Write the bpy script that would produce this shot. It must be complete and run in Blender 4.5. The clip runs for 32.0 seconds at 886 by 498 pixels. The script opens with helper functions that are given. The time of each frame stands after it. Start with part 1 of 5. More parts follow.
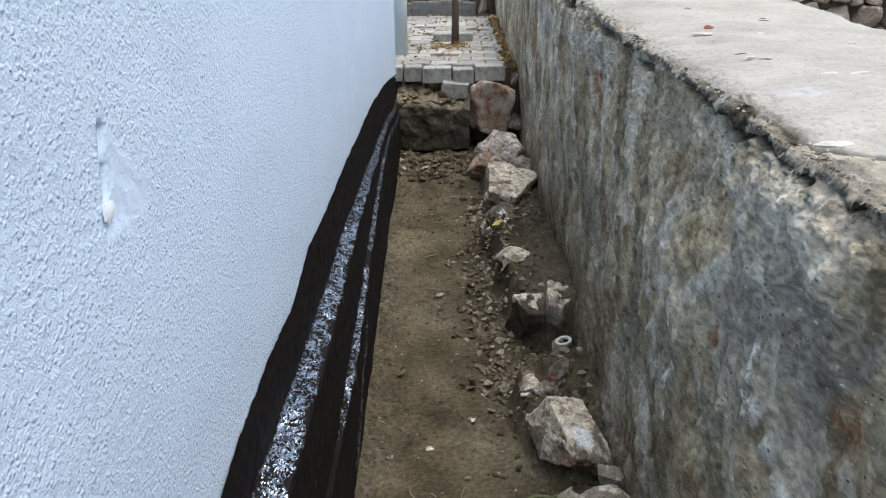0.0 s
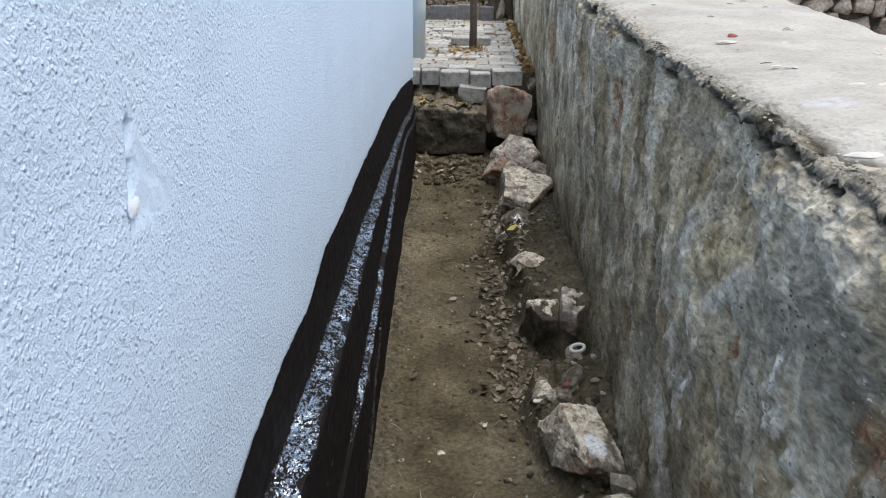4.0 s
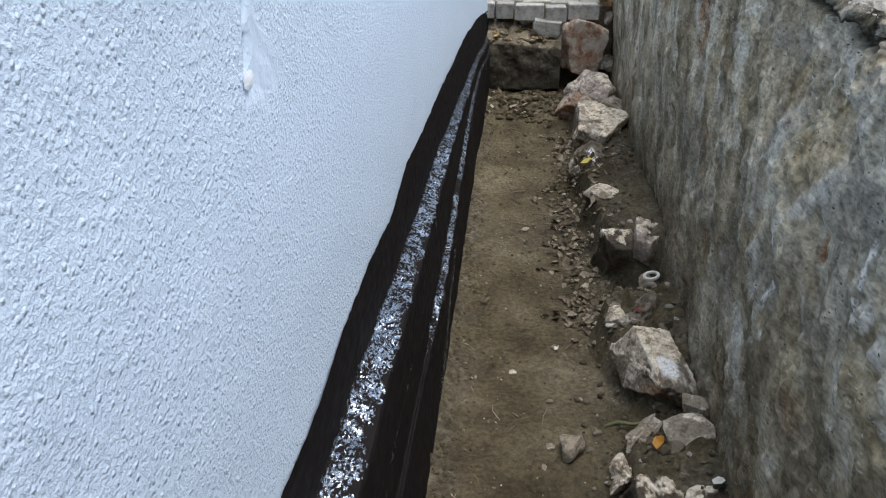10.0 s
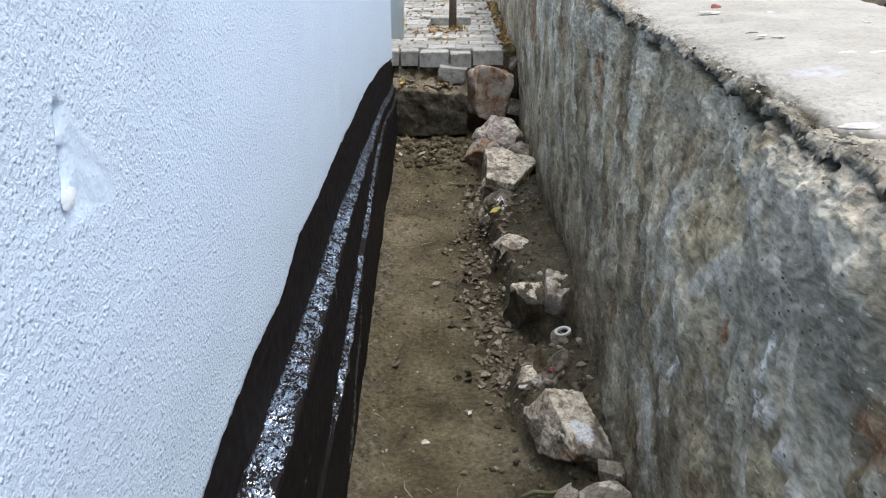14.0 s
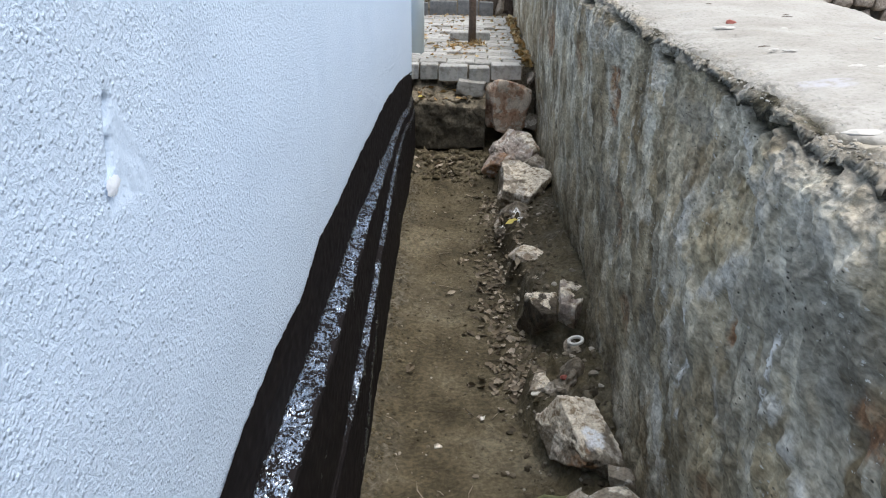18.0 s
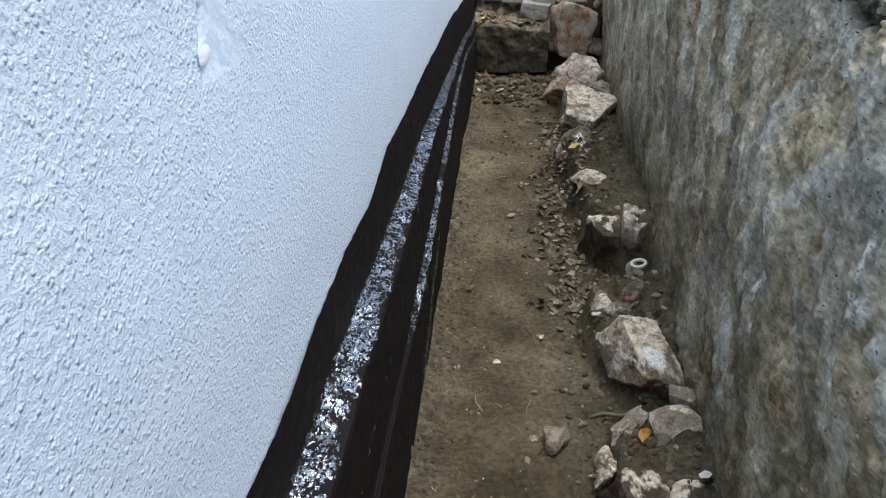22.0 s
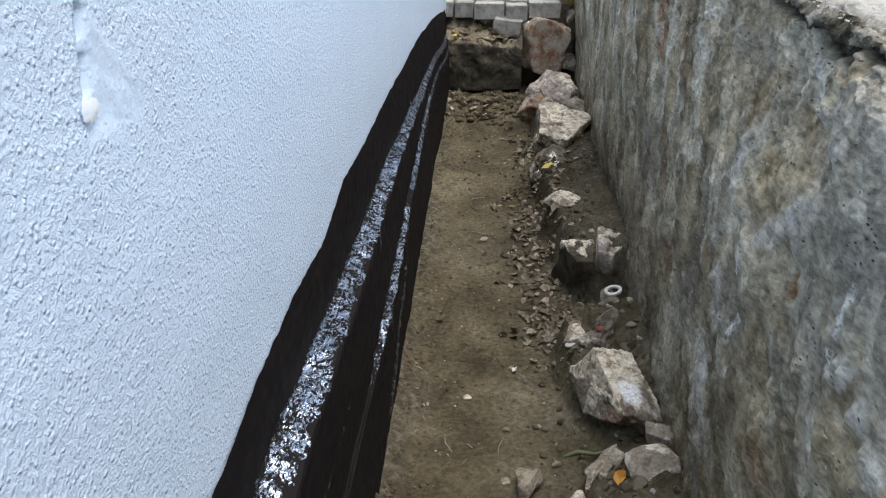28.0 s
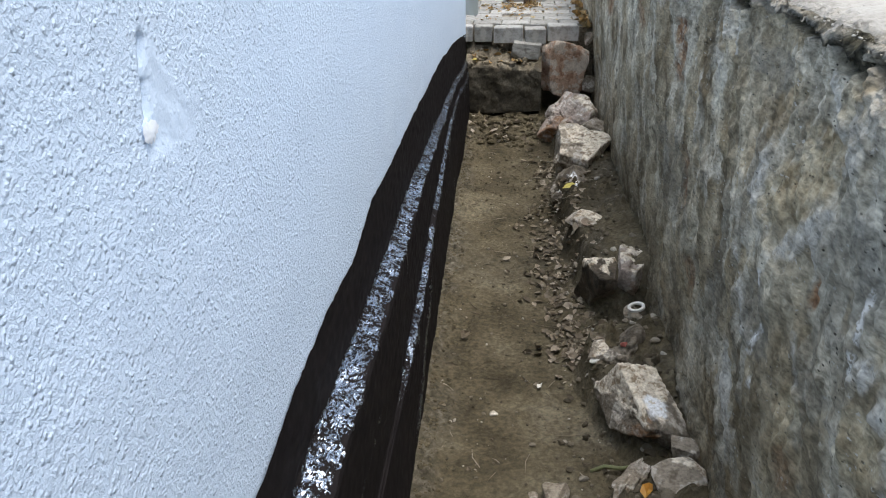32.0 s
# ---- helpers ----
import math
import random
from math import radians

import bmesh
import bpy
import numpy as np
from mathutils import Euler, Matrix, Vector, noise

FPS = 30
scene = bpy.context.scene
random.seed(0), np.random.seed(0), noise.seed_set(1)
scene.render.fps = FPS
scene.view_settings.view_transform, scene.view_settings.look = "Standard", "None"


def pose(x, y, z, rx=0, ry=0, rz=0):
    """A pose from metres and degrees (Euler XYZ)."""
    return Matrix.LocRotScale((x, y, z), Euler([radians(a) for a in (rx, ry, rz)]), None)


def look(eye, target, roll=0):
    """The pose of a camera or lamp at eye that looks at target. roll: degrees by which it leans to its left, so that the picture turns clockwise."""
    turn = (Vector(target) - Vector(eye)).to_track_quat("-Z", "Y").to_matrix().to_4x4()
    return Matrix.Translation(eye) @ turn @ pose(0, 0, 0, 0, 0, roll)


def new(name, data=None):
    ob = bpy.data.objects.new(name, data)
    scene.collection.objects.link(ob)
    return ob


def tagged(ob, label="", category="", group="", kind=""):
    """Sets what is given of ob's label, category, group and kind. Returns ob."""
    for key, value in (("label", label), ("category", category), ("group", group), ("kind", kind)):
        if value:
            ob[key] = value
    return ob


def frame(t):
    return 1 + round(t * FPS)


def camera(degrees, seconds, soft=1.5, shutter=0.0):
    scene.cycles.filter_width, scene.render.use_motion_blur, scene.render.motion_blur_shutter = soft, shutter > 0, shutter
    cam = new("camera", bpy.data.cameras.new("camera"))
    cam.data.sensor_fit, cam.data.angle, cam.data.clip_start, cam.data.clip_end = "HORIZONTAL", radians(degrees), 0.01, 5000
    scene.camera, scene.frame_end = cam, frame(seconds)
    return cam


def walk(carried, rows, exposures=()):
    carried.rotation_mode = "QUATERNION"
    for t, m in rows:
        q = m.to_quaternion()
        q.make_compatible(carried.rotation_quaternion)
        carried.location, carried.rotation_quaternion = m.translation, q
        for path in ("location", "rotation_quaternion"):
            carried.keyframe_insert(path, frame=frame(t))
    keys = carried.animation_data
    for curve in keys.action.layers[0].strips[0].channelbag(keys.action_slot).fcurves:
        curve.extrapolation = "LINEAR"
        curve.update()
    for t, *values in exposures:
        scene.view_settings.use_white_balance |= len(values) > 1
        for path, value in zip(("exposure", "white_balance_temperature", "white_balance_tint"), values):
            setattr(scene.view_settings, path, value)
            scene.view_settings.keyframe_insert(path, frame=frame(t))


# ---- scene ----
cam = camera(56.9, 32.0, soft=1.1)
PATH = [
    (0, (0.404, -1.095, 1.706), (0.384, 0.755, 0.945), -0.1),
    (0.5, (0.4, -1.095, 1.705), (0.383, 0.754, 0.943), 0.3),
    (1, (0.397, -1.095, 1.705), (0.376, 0.757, 0.95), 0.5),
    (1.5, (0.396, -1.097, 1.698), (0.379, 0.752, 0.935), 0.8),
    (2, (0.392, -1.098, 1.702), (0.376, 0.76, 0.962), 1.2),
    (2.5, (0.391, -1.096, 1.702), (0.372, 0.761, 0.959), 0.9),
    (3, (0.39, -1.092, 1.7), (0.344, 0.749, 0.922), 0.8),
    (3.5, (0.389, -1.089, 1.703), (0.342, 0.761, 0.943), 0.8),
    (5.5, (0.388, -1.094, 1.703), (0.339, 0.762, 0.958), 1.1),
    (6, (0.389, -1.093, 1.701), (0.34, 0.765, 0.962), 1.0),
    (6.5, (0.384, -1.096, 1.697), (0.319, 0.757, 0.947), 0.7),
    (7, (0.378, -1.098, 1.694), (0.289, 0.75, 0.935), 0.8),
    (7.5, (0.379, -1.099, 1.694), (0.298, 0.757, 0.953), 0.8),
    (8, (0.377, -1.102, 1.697), (0.291, 0.76, 0.972), 0.5),
    (8.5, (0.383, -1.103, 1.692), (0.301, 0.754, 0.955), 0.4),
    (9, (0.368, -1.116, 1.676), (0.252, 0.727, 0.906), 0.9),
    (9.5, (0.355, -1.137, 1.649), (0.181, 0.674, 0.818), 0.7),
    (10, (0.351, -1.161, 1.633), (0.153, 0.629, 0.764), 0.2),
    (10.5, (0.333, -1.193, 1.594), (0.03, 0.515, 0.597), 0.1),
    (11, (0.315, -1.211, 1.563), (-0.017, 0.425, 0.461), -1.6),
    (11.5, (0.332, -1.198, 1.568), (0.002, 0.463, 0.504), -2.3),
    (12, (0.345, -1.157, 1.585), (0.081, 0.562, 0.596), -1.8),
    (12.5, (0.356, -1.096, 1.609), (0.212, 0.664, 0.671), 0.0),
    (13, (0.381, -1.041, 1.648), (0.299, 0.777, 0.817), -0.0),
    (13.5, (0.39, -1.015, 1.657), (0.327, 0.812, 0.846), 0.2),
    (14, (0.41, -1.016, 1.679), (0.395, 0.821, 0.888), -0.0),
    (14.5, (0.42, -1.023, 1.69), (0.419, 0.831, 0.939), -0.2),
    (16.5, (0.417, -1.065, 1.684), (0.389, 0.795, 0.95), 0.1),
    (17, (0.41, -1.07, 1.675), (0.367, 0.781, 0.92), 0.5),
    (17.5, (0.403, -1.076, 1.674), (0.344, 0.776, 0.92), 0.6),
    (18, (0.405, -1.075, 1.673), (0.354, 0.775, 0.917), 0.7),
    (18.5, (0.407, -1.074, 1.671), (0.355, 0.771, 0.902), 0.5),
    (19, (0.405, -1.074, 1.672), (0.35, 0.772, 0.906), 0.5),
    (19.5, (0.405, -1.075, 1.671), (0.345, 0.769, 0.9), 0.7),
    (20, (0.403, -1.076, 1.658), (0.327, 0.757, 0.86), 0.8),
    (20.5, (0.375, -1.08, 1.625), (0.234, 0.713, 0.752), 1.4),
    (21, (0.361, -1.089, 1.621), (0.184, 0.699, 0.744), 1.4),
    (21.5, (0.356, -1.095, 1.618), (0.168, 0.692, 0.74), 0.6),
    (22, (0.363, -1.092, 1.608), (0.195, 0.684, 0.706), 0.8),
    (22.5, (0.363, -1.086, 1.595), (0.208, 0.674, 0.658), 1.2),
    (23, (0.358, -1.087, 1.584), (0.198, 0.668, 0.637), 1.6),
    (23.5, (0.357, -1.082, 1.587), (0.197, 0.684, 0.662), 1.8),
    (24, (0.385, -1.048, 1.636), (0.25, 0.751, 0.773), -0.9),
    (24.5, (0.424, -0.985, 1.702), (0.413, 0.884, 0.988), 1.0),
    (25, (0.429, -0.954, 1.703), (0.366, 0.91, 0.98), 0.5),
    (25.5, (0.427, -0.916, 1.67), (0.319, 0.903, 0.845), 1.0),
    (27.5, (0.426, -0.938, 1.643), (0.314, 0.889, 0.836), 1.1),
    (28, (0.412, -0.959, 1.616), (0.28, 0.834, 0.74), 0.2),
    (28.5, (0.396, -0.981, 1.614), (0.221, 0.809, 0.739), 0.5),
    (29, (0.39, -0.999, 1.61), (0.192, 0.778, 0.715), 0.0),
    (29.5, (0.38, -1.011, 1.616), (0.16, 0.775, 0.744), -0.1),
    (30, (0.382, -1.014, 1.617), (0.162, 0.772, 0.744), -0.5),
    (30.5, (0.391, -1.008, 1.615), (0.192, 0.782, 0.744), -0.7),
    (31, (0.398, -1.014, 1.615), (0.211, 0.78, 0.752), -0.7),
    (31.5, (0.401, -1.013, 1.618), (0.226, 0.789, 0.769), -0.8),
    (32, (0.398, -1.014, 1.624), (0.217, 0.799, 0.8), -1.0),
]
walk(cam, [(t, look(eye, target, roll)) for t, eye, target, roll in PATH],
     [(0.0, 0.71), (10.0, 0.71), (12.0, 0.81), (13.0, 0.94), (14.5, 0.83), (17.0, 0.79), (20.0, 0.81), (22.0, 0.81), (24.0, 0.84), (25.5, 0.79), (28.0, 0.82), (32.0, 0.83)])


# ---- light ----
world = bpy.data.worlds.new("overcast_sky")
scene.world = world
world.use_nodes = True
wn, wl = world.node_tree.nodes, world.node_tree.links
wn.clear()
sky = wn.new("ShaderNodeTexSky")
sky.sky_type = "NISHITA"
sky.sun_disc = False
sky.sun_elevation, sky.sun_rotation = radians(76), radians(106)
sky.air_density, sky.dust_density, sky.ozone_density = 1.0, 4.0, 1.0
cloud = wn.new("ShaderNodeHueSaturation")
cloud.inputs["Saturation"].default_value = 0.55
wbg, wout = wn.new("ShaderNodeBackground"), wn.new("ShaderNodeOutputWorld")
wbg.inputs["Strength"].default_value = 0.15
wl.new(sky.outputs["Color"], cloud.inputs["Color"])
wl.new(cloud.outputs["Color"], wbg.inputs["Color"])
wl.new(wbg.outputs["Background"], wout.inputs["Surface"])

sun_data = bpy.data.lights.new("sun", "SUN")
sun_data.energy, sun_data.angle, sun_data.color = 1.55, radians(50), (1.0, 0.97, 0.93)
sun = new("sun", sun_data)
sun.matrix_world = look((1.35, -0.4, 6.0), (0, 0, 0))


# ---- number fields ----
def hashed(ix, iy, iz, seed):
    h = (ix.astype(np.int64) * 374761393 + iy.astype(np.int64) * 668265263 + iz.astype(np.int64) * 2147483647 + seed * 1274126177) & 0xFFFFFFFF
    h = ((h ^ (h >> 13)) * 1274126177) & 0xFFFFFFFF
    h = ((h ^ (h >> 16)) * 2246822519) & 0xFFFFFFFF
    return ((h ^ (h >> 15)) & 0xFFFFFF) / float(0xFFFFFF)


def field(x, y, z=0.0, seed=0):
    """Smooth noise from -1 to 1."""
    x, y, z = np.broadcast_arrays(np.asarray(x, float), np.asarray(y, float), np.asarray(z, float))
    ix, iy, iz = np.floor(x), np.floor(y), np.floor(z)
    fx, fy, fz = x - ix, y - iy, z - iz
    fx, fy, fz = (f * f * f * (f * (f * 6 - 15) + 10) for f in (fx, fy, fz))
    out = 0
    for a in (0, 1):
        for b in (0, 1):
            for c in (0, 1):
                w = (fx if a else 1 - fx) * (fy if b else 1 - fy) * (fz if c else 1 - fz)
                out = out + w * hashed(ix + a, iy + b, iz + c, seed)
    return out * 2 - 1


def fractal(x, y, z=0.0, seed=0, octaves=4, gain=0.5):
    out, amp, k = 0, 1.0, 1.0
    for o in range(octaves):
        out = out + amp * field(np.asarray(x) * k, np.asarray(y) * k, np.asarray(z) * k, seed + o * 17)
        amp, k = amp * gain, k * 2.03
    return out


def cells(u, v, seed=0):
    """Distance to the nearest and the next scattered point, and the nearest one's own number."""
    iu, iv = np.floor(u), np.floor(v)
    d1 = np.full(u.shape, 9.0)
    d2 = np.full(u.shape, 9.0)
    own = np.zeros(u.shape)
    zero = np.zeros(u.shape)
    for a in (-1, 0, 1):
        for b in (-1, 0, 1):
            pu = iu + a + hashed(iu + a, iv + b, zero, seed)
            pv = iv + b + hashed(iu + a, iv + b, zero + 1, seed)
            d = np.hypot(u - pu, v - pv)
            n = hashed(iu + a, iv + b, zero + 2, seed)
            near = d < d1
            d2 = np.where(near, d1, np.minimum(d2, d))
            own = np.where(near, n, own)
            d1 = np.where(near, d, d1)
    return d1, d2, own


def step(a, b, x):
    t = np.clip((x - a) / (b - a), 0, 1)
    return t * t * (3 - 2 * t)


# ---- meshes ----
def mesh_of(name, verts, faces, material, smooth=True, marks=None):
    me = bpy.data.meshes.new(name)
    me.from_pydata(np.asarray(verts, float).tolist(), [], faces if isinstance(faces, list) else faces.tolist())
    if material:
        me.materials.append(material)
    if smooth:
        me.polygons.foreach_set("use_smooth", [True] * len(me.polygons))
    for key, values in (marks or {}).items():
        me.attributes.new(key, "FLOAT", "POINT").data.foreach_set("value", np.asarray(values, np.float32).ravel())
    me.update()
    return me


def solid(name, verts, faces, material, parent=None, smooth=True, marks=None):
    ob = new(name, mesh_of(name, verts, faces, material, smooth, marks))
    ob.parent = parent
    return ob


def part(name, bm, material, parent, label="", smooth=False):
    me = bpy.data.meshes.new(name)
    bm.to_mesh(me)
    bm.free()
    me.materials.append(material)
    if smooth:
        me.polygons.foreach_set("use_smooth", [True] * len(me.polygons))
    ob = new(name, me)
    ob.parent = parent
    return tagged(ob, label)


def sheet(P, flip=False):
    """Vertices and faces of a grid of points P[i, j]."""
    n, m = P.shape[:2]
    k = np.arange(n * m).reshape(n, m)
    q = np.stack([k[:-1, :-1], k[1:, :-1], k[1:, 1:], k[:-1, 1:]], -1).reshape(-1, 4)
    return P.reshape(-1, 3), (q[:, ::-1] if flip else q)


def stations(a, near, b, fine, grow):
    """Places from a to b, close together round near and wider apart away from it."""
    out, y = [near], near
    while y < b:
        y += max(fine, grow * (y - near))
        out.append(min(y, b))
    y, back = near, []
    while y > a:
        y -= max(fine * 2, 0.08 * (near - y))
        back.append(max(y, a))
    return np.array(back[::-1] + out)


def box(bm, lo, hi, bevel=0.0, segments=1):
    c = [(a + b) / 2 for a, b in zip(lo, hi)]
    s = [b - a for a, b in zip(lo, hi)]
    made = bmesh.ops.create_cube(bm, size=1.0, matrix=Matrix.Translation(c) @ Matrix.Diagonal((*s, 1)))
    if bevel:
        edges = list({e for v in made["verts"] for e in v.link_edges})
        bmesh.ops.bevel(bm, geom=edges, offset=bevel, segments=segments, affect="EDGES", profile=0.6)
    return bm


BALLS = {}


def ball(level):
    if level not in BALLS:
        bm = bmesh.new()
        bmesh.ops.create_icosphere(bm, subdivisions=level, radius=1.0)
        bm.verts.ensure_lookup_table()
        BALLS[level] = (np.array([v.co[:] for v in bm.verts]), np.array([[v.index for v in f.verts] for f in bm.faces]))
        bm.free()
    return BALLS[level]


def rock_points(size, seed, level=4, rough=0.05, planes=14, boxy=False, sharp=60.0, craggy=0.0, cuts=()):
    """A broken stone: a ball cut by planes, then worn and pitted. size: its three lengths. cuts: its main faces, as a direction and a distance."""
    rng = np.random.default_rng(seed)
    d, faces = ball(level)
    n = rng.normal(size=(planes, 3))
    n /= np.linalg.norm(n, axis=1)[:, None]
    off = rng.uniform(0.55, 1.0, planes)
    if boxy:
        side = np.concatenate([np.eye(3), -np.eye(3)]) + rng.normal(0, 0.13, (6, 3))
        n = np.concatenate([n, side / np.linalg.norm(side, axis=1)[:, None]])
        off = np.concatenate([off * 0.5 + 0.52, rng.uniform(0.60, 0.78, 6)])
    if cuts:
        main = np.array(cuts, float)
        n = np.concatenate([n, main[:, :3] / np.linalg.norm(main[:, :3], axis=1)[:, None]])
        off = np.concatenate([off * 0.35 + 0.62, main[:, 3]])
    k = d @ n.T
    r = np.where(k > 0.05, off / np.maximum(k, 0.05), 9.0)
    r = -np.log(np.exp(-sharp * np.minimum(r, 2.5)).sum(1) + np.exp(-sharp * 1.15)) / sharp
    p = d * r[:, None]
    span = p.max(0) - p.min(0)
    p = (p - (p.max(0) + p.min(0)) / 2) / span
    w = p * 2.2 + seed * 3.7
    p = p + d * (rough * fractal(w[:, 0] * 1.3, w[:, 1] * 1.3, w[:, 2] * 1.3, seed, 3, 0.5))[:, None]
    p = p - d * (rough * 0.35 * np.abs(fractal(w[:, 0] * 5.0, w[:, 1] * 5.0, w[:, 2] * 5.0, seed + 5, 4, 0.65)))[:, None]
    if craggy:
        cleft = step(0.16, 0.0, np.abs(field(w[:, 0] * 1.7, w[:, 1] * 1.7, w[:, 2] * 1.7, seed + 6))) + 0.5 * step(0.12, 0.0, np.abs(field(w[:, 0] * 3.6, w[:, 1] * 3.6, w[:, 2] * 3.6, seed + 7)))
        p = p - d * (craggy * cleft)[:, None]
    return p * np.array(size), faces


# ---- materials ----
class Shade:
    """A node material, built line by line."""

    def __init__(self, name, rough=0.8, metal=0.0, specular=0.5):
        self.m = bpy.data.materials.new(name)
        self.m.use_nodes = True
        self.n, self.l = self.m.node_tree.nodes, self.m.node_tree.links
        self.b = self.n["Principled BSDF"]
        self.b.inputs["Roughness"].default_value = rough
        self.b.inputs["Metallic"].default_value = metal
        self.b.inputs["Specular IOR Level"].default_value = specular
        self.co = self.n.new("ShaderNodeTexCoord").outputs["Object"]

    def put(self, socket, value):
        if hasattr(value, "is_output"):
            self.l.new(value, socket)
        elif isinstance(value, tuple) and len(value) == 3 and socket.type == "RGBA":
            socket.default_value = (*value, 1)
        else:
            socket.default_value = value

    def noise(self, scale, detail=5, rough=0.55, warp=0.0, coord=None):
        t = self.n.new("ShaderNodeTexNoise")
        t.inputs["Scale"].default_value, t.inputs["Detail"].default_value = scale, detail
        t.inputs["Roughness"].default_value, t.inputs["Distortion"].default_value = rough, warp
        self.l.new(coord or self.co, t.inputs["Vector"])
        return t.outputs["Fac"]

    def voronoi(self, scale, feature="F1", random=1.0, out="Distance", coord=None):
        t = self.n.new("ShaderNodeTexVoronoi")
        t.feature = feature
        t.inputs["Scale"].default_value, t.inputs["Randomness"].default_value = scale, random
        self.l.new(coord or self.co, t.inputs["Vector"])
        return t.outputs[out]

    def ramp(self, fac, *stops):
        r = self.n.new("ShaderNodeValToRGB")
        e = r.color_ramp.elements
        while len(e) < len(stops):
            e.new(0.5)
        for el, (at, c) in zip(e, stops):
            el.position = at
            el.color = (*c, 1) if isinstance(c, tuple) else (c, c, c, 1)
        self.l.new(fac, r.inputs["Fac"])
        return r.outputs["Color"]

    def mix(self, fac, a, b, blend="MIX"):
        x = self.n.new("ShaderNodeMix")
        x.data_type, x.blend_type = "RGBA", blend
        self.put(x.inputs[0], fac)
        self.put(x.inputs[6], a)
        self.put(x.inputs[7], b)
        return x.outputs[2]

    def math(self, op, a, b=0.0):
        x = self.n.new("ShaderNodeMath")
        x.operation = op
        self.put(x.inputs[0], a)
        self.put(x.inputs[1], b)
        return x.outputs[0]

    def mark(self, name):
        a = self.n.new("ShaderNodeAttribute")
        a.attribute_name = name
        return a.outputs["Fac"]

    def island(self):
        return self.n.new("ShaderNodeNewGeometry").outputs["Random Per Island"]

    def random(self):
        return self.n.new("ShaderNodeObjectInfo").outputs["Random"]

    def color(self, c):
        self.put(self.b.inputs["Base Color"], c)
        return self

    def gloss(self, r):
        self.put(self.b.inputs["Roughness"], r)
        return self

    def bump(self, height, depth, strength=1.0):
        k = self.n.new("ShaderNodeBump")
        k.inputs["Distance"].default_value = depth
        self.put(k.inputs["Strength"], strength)
        self.l.new(height, k.inputs["Height"])
        prior = self.b.inputs["Normal"]
        if prior.is_linked:
            self.l.new(prior.links[0].from_socket, k.inputs["Normal"])
        self.l.new(k.outputs["Normal"], prior)
        return self


def stucco_material():
    s = Shade("white_stucco", 0.86, specular=0.35)
    tone = s.ramp(s.noise(1.6, 4), (0.3, (0.58, 0.725, 0.905)), (0.7, (0.63, 0.765, 0.93)))
    speck = s.ramp(s.noise(240, 3), (0.3, (0.555, 0.70, 0.88)), (0.62, (0.655, 0.785, 0.945)))
    s.color(s.mix(0.4, tone, speck))
    popcorn = s.math("ADD", s.math("MULTIPLY", s.noise(125, 3, 0.62), 0.6), s.math("MULTIPLY", s.noise(290, 3, 0.6), 0.4))
    rough = s.math("SUBTRACT", 1.0, s.mark("trowelled"))
    grain = s.ramp(s.voronoi(105), (0.12, 1.0), (0.42, 0.0))
    s.bump(s.math("MULTIPLY", grain, s.ramp(s.noise(48, 3), (0.38, 0.15), (0.54, 1.0))), 0.0028, s.math("MULTIPLY", rough, 0.62))
    s.bump(s.ramp(popcorn, (0.36, 0.0), (0.50, 0.45), (0.64, 1.0)), 0.0030, s.math("MULTIPLY", rough, 0.52))
    return s.m


def filler_material():
    s = Shade("filler", 0.6)
    s.color(s.ramp(s.noise(60, 3), (0.3, (0.78, 0.85, 0.94)), (0.7, (0.83, 0.89, 0.96))))
    s.bump(s.noise(160, 3), 0.001, 0.5)
    return s.m


def bitumen_material():
    """Black coating, dull where it has dried, bright under the open sky where it is still wet."""
    s = Shade("bitumen", 0.4, specular=0.5)
    s.b.inputs["Specular Tint"].default_value = (0.74, 0.86, 1.0, 1)
    along = s.n.new("ShaderNodeMapping")
    along.inputs["Scale"].default_value = (1, 0.55, 1)
    s.l.new(s.co, along.inputs["Vector"])
    v = along.outputs["Vector"]
    torn = s.math("ADD", s.math("MULTIPLY", s.noise(170, 4, 0.66, 0.3, v), 0.62), s.math("MULTIPLY", s.noise(30, 3, 0.6), 0.38))
    wet = s.ramp(s.math("ADD", s.mark("wet"), s.math("MULTIPLY", s.math("SUBTRACT", torn, 0.5), 4.6)), (0.46, 0.0), (0.58, 1.0))
    wet = s.math("MULTIPLY", wet, s.ramp(s.mark("wet"), (0.02, 0.0), (0.12, 1.0)))
    s.color(s.mix(wet, s.ramp(s.noise(14, 6), (0.3, (0.0110, 0.0098, 0.0104)), (0.75, (0.0165, 0.0142, 0.0142))), (0.006, 0.007, 0.010)))
    s.gloss(s.mix(wet, s.ramp(s.noise(30, 4), (0.3, 0.62), (0.7, 0.8)), s.ramp(s.noise(60, 3), (0.35, 0.05), (0.7, 0.13))))
    s.put(s.b.inputs["IOR"], s.math("ADD", s.math("MULTIPLY", wet, 2.9), 1.2))
    s.put(s.b.inputs["Specular IOR Level"], s.mix(wet, (0.2, 0.2, 0.2), (1.0, 1.0, 1.0)))
    s.bump(s.noise(430, 2, 0.55, 0, v), 0.0012, wet)
    s.bump(s.noise(150, 2, 0.55, 0.2, v), 0.0030, wet)
    s.bump(s.noise(60, 4, 0.6), 0.0015, 0.25)
    return s.m


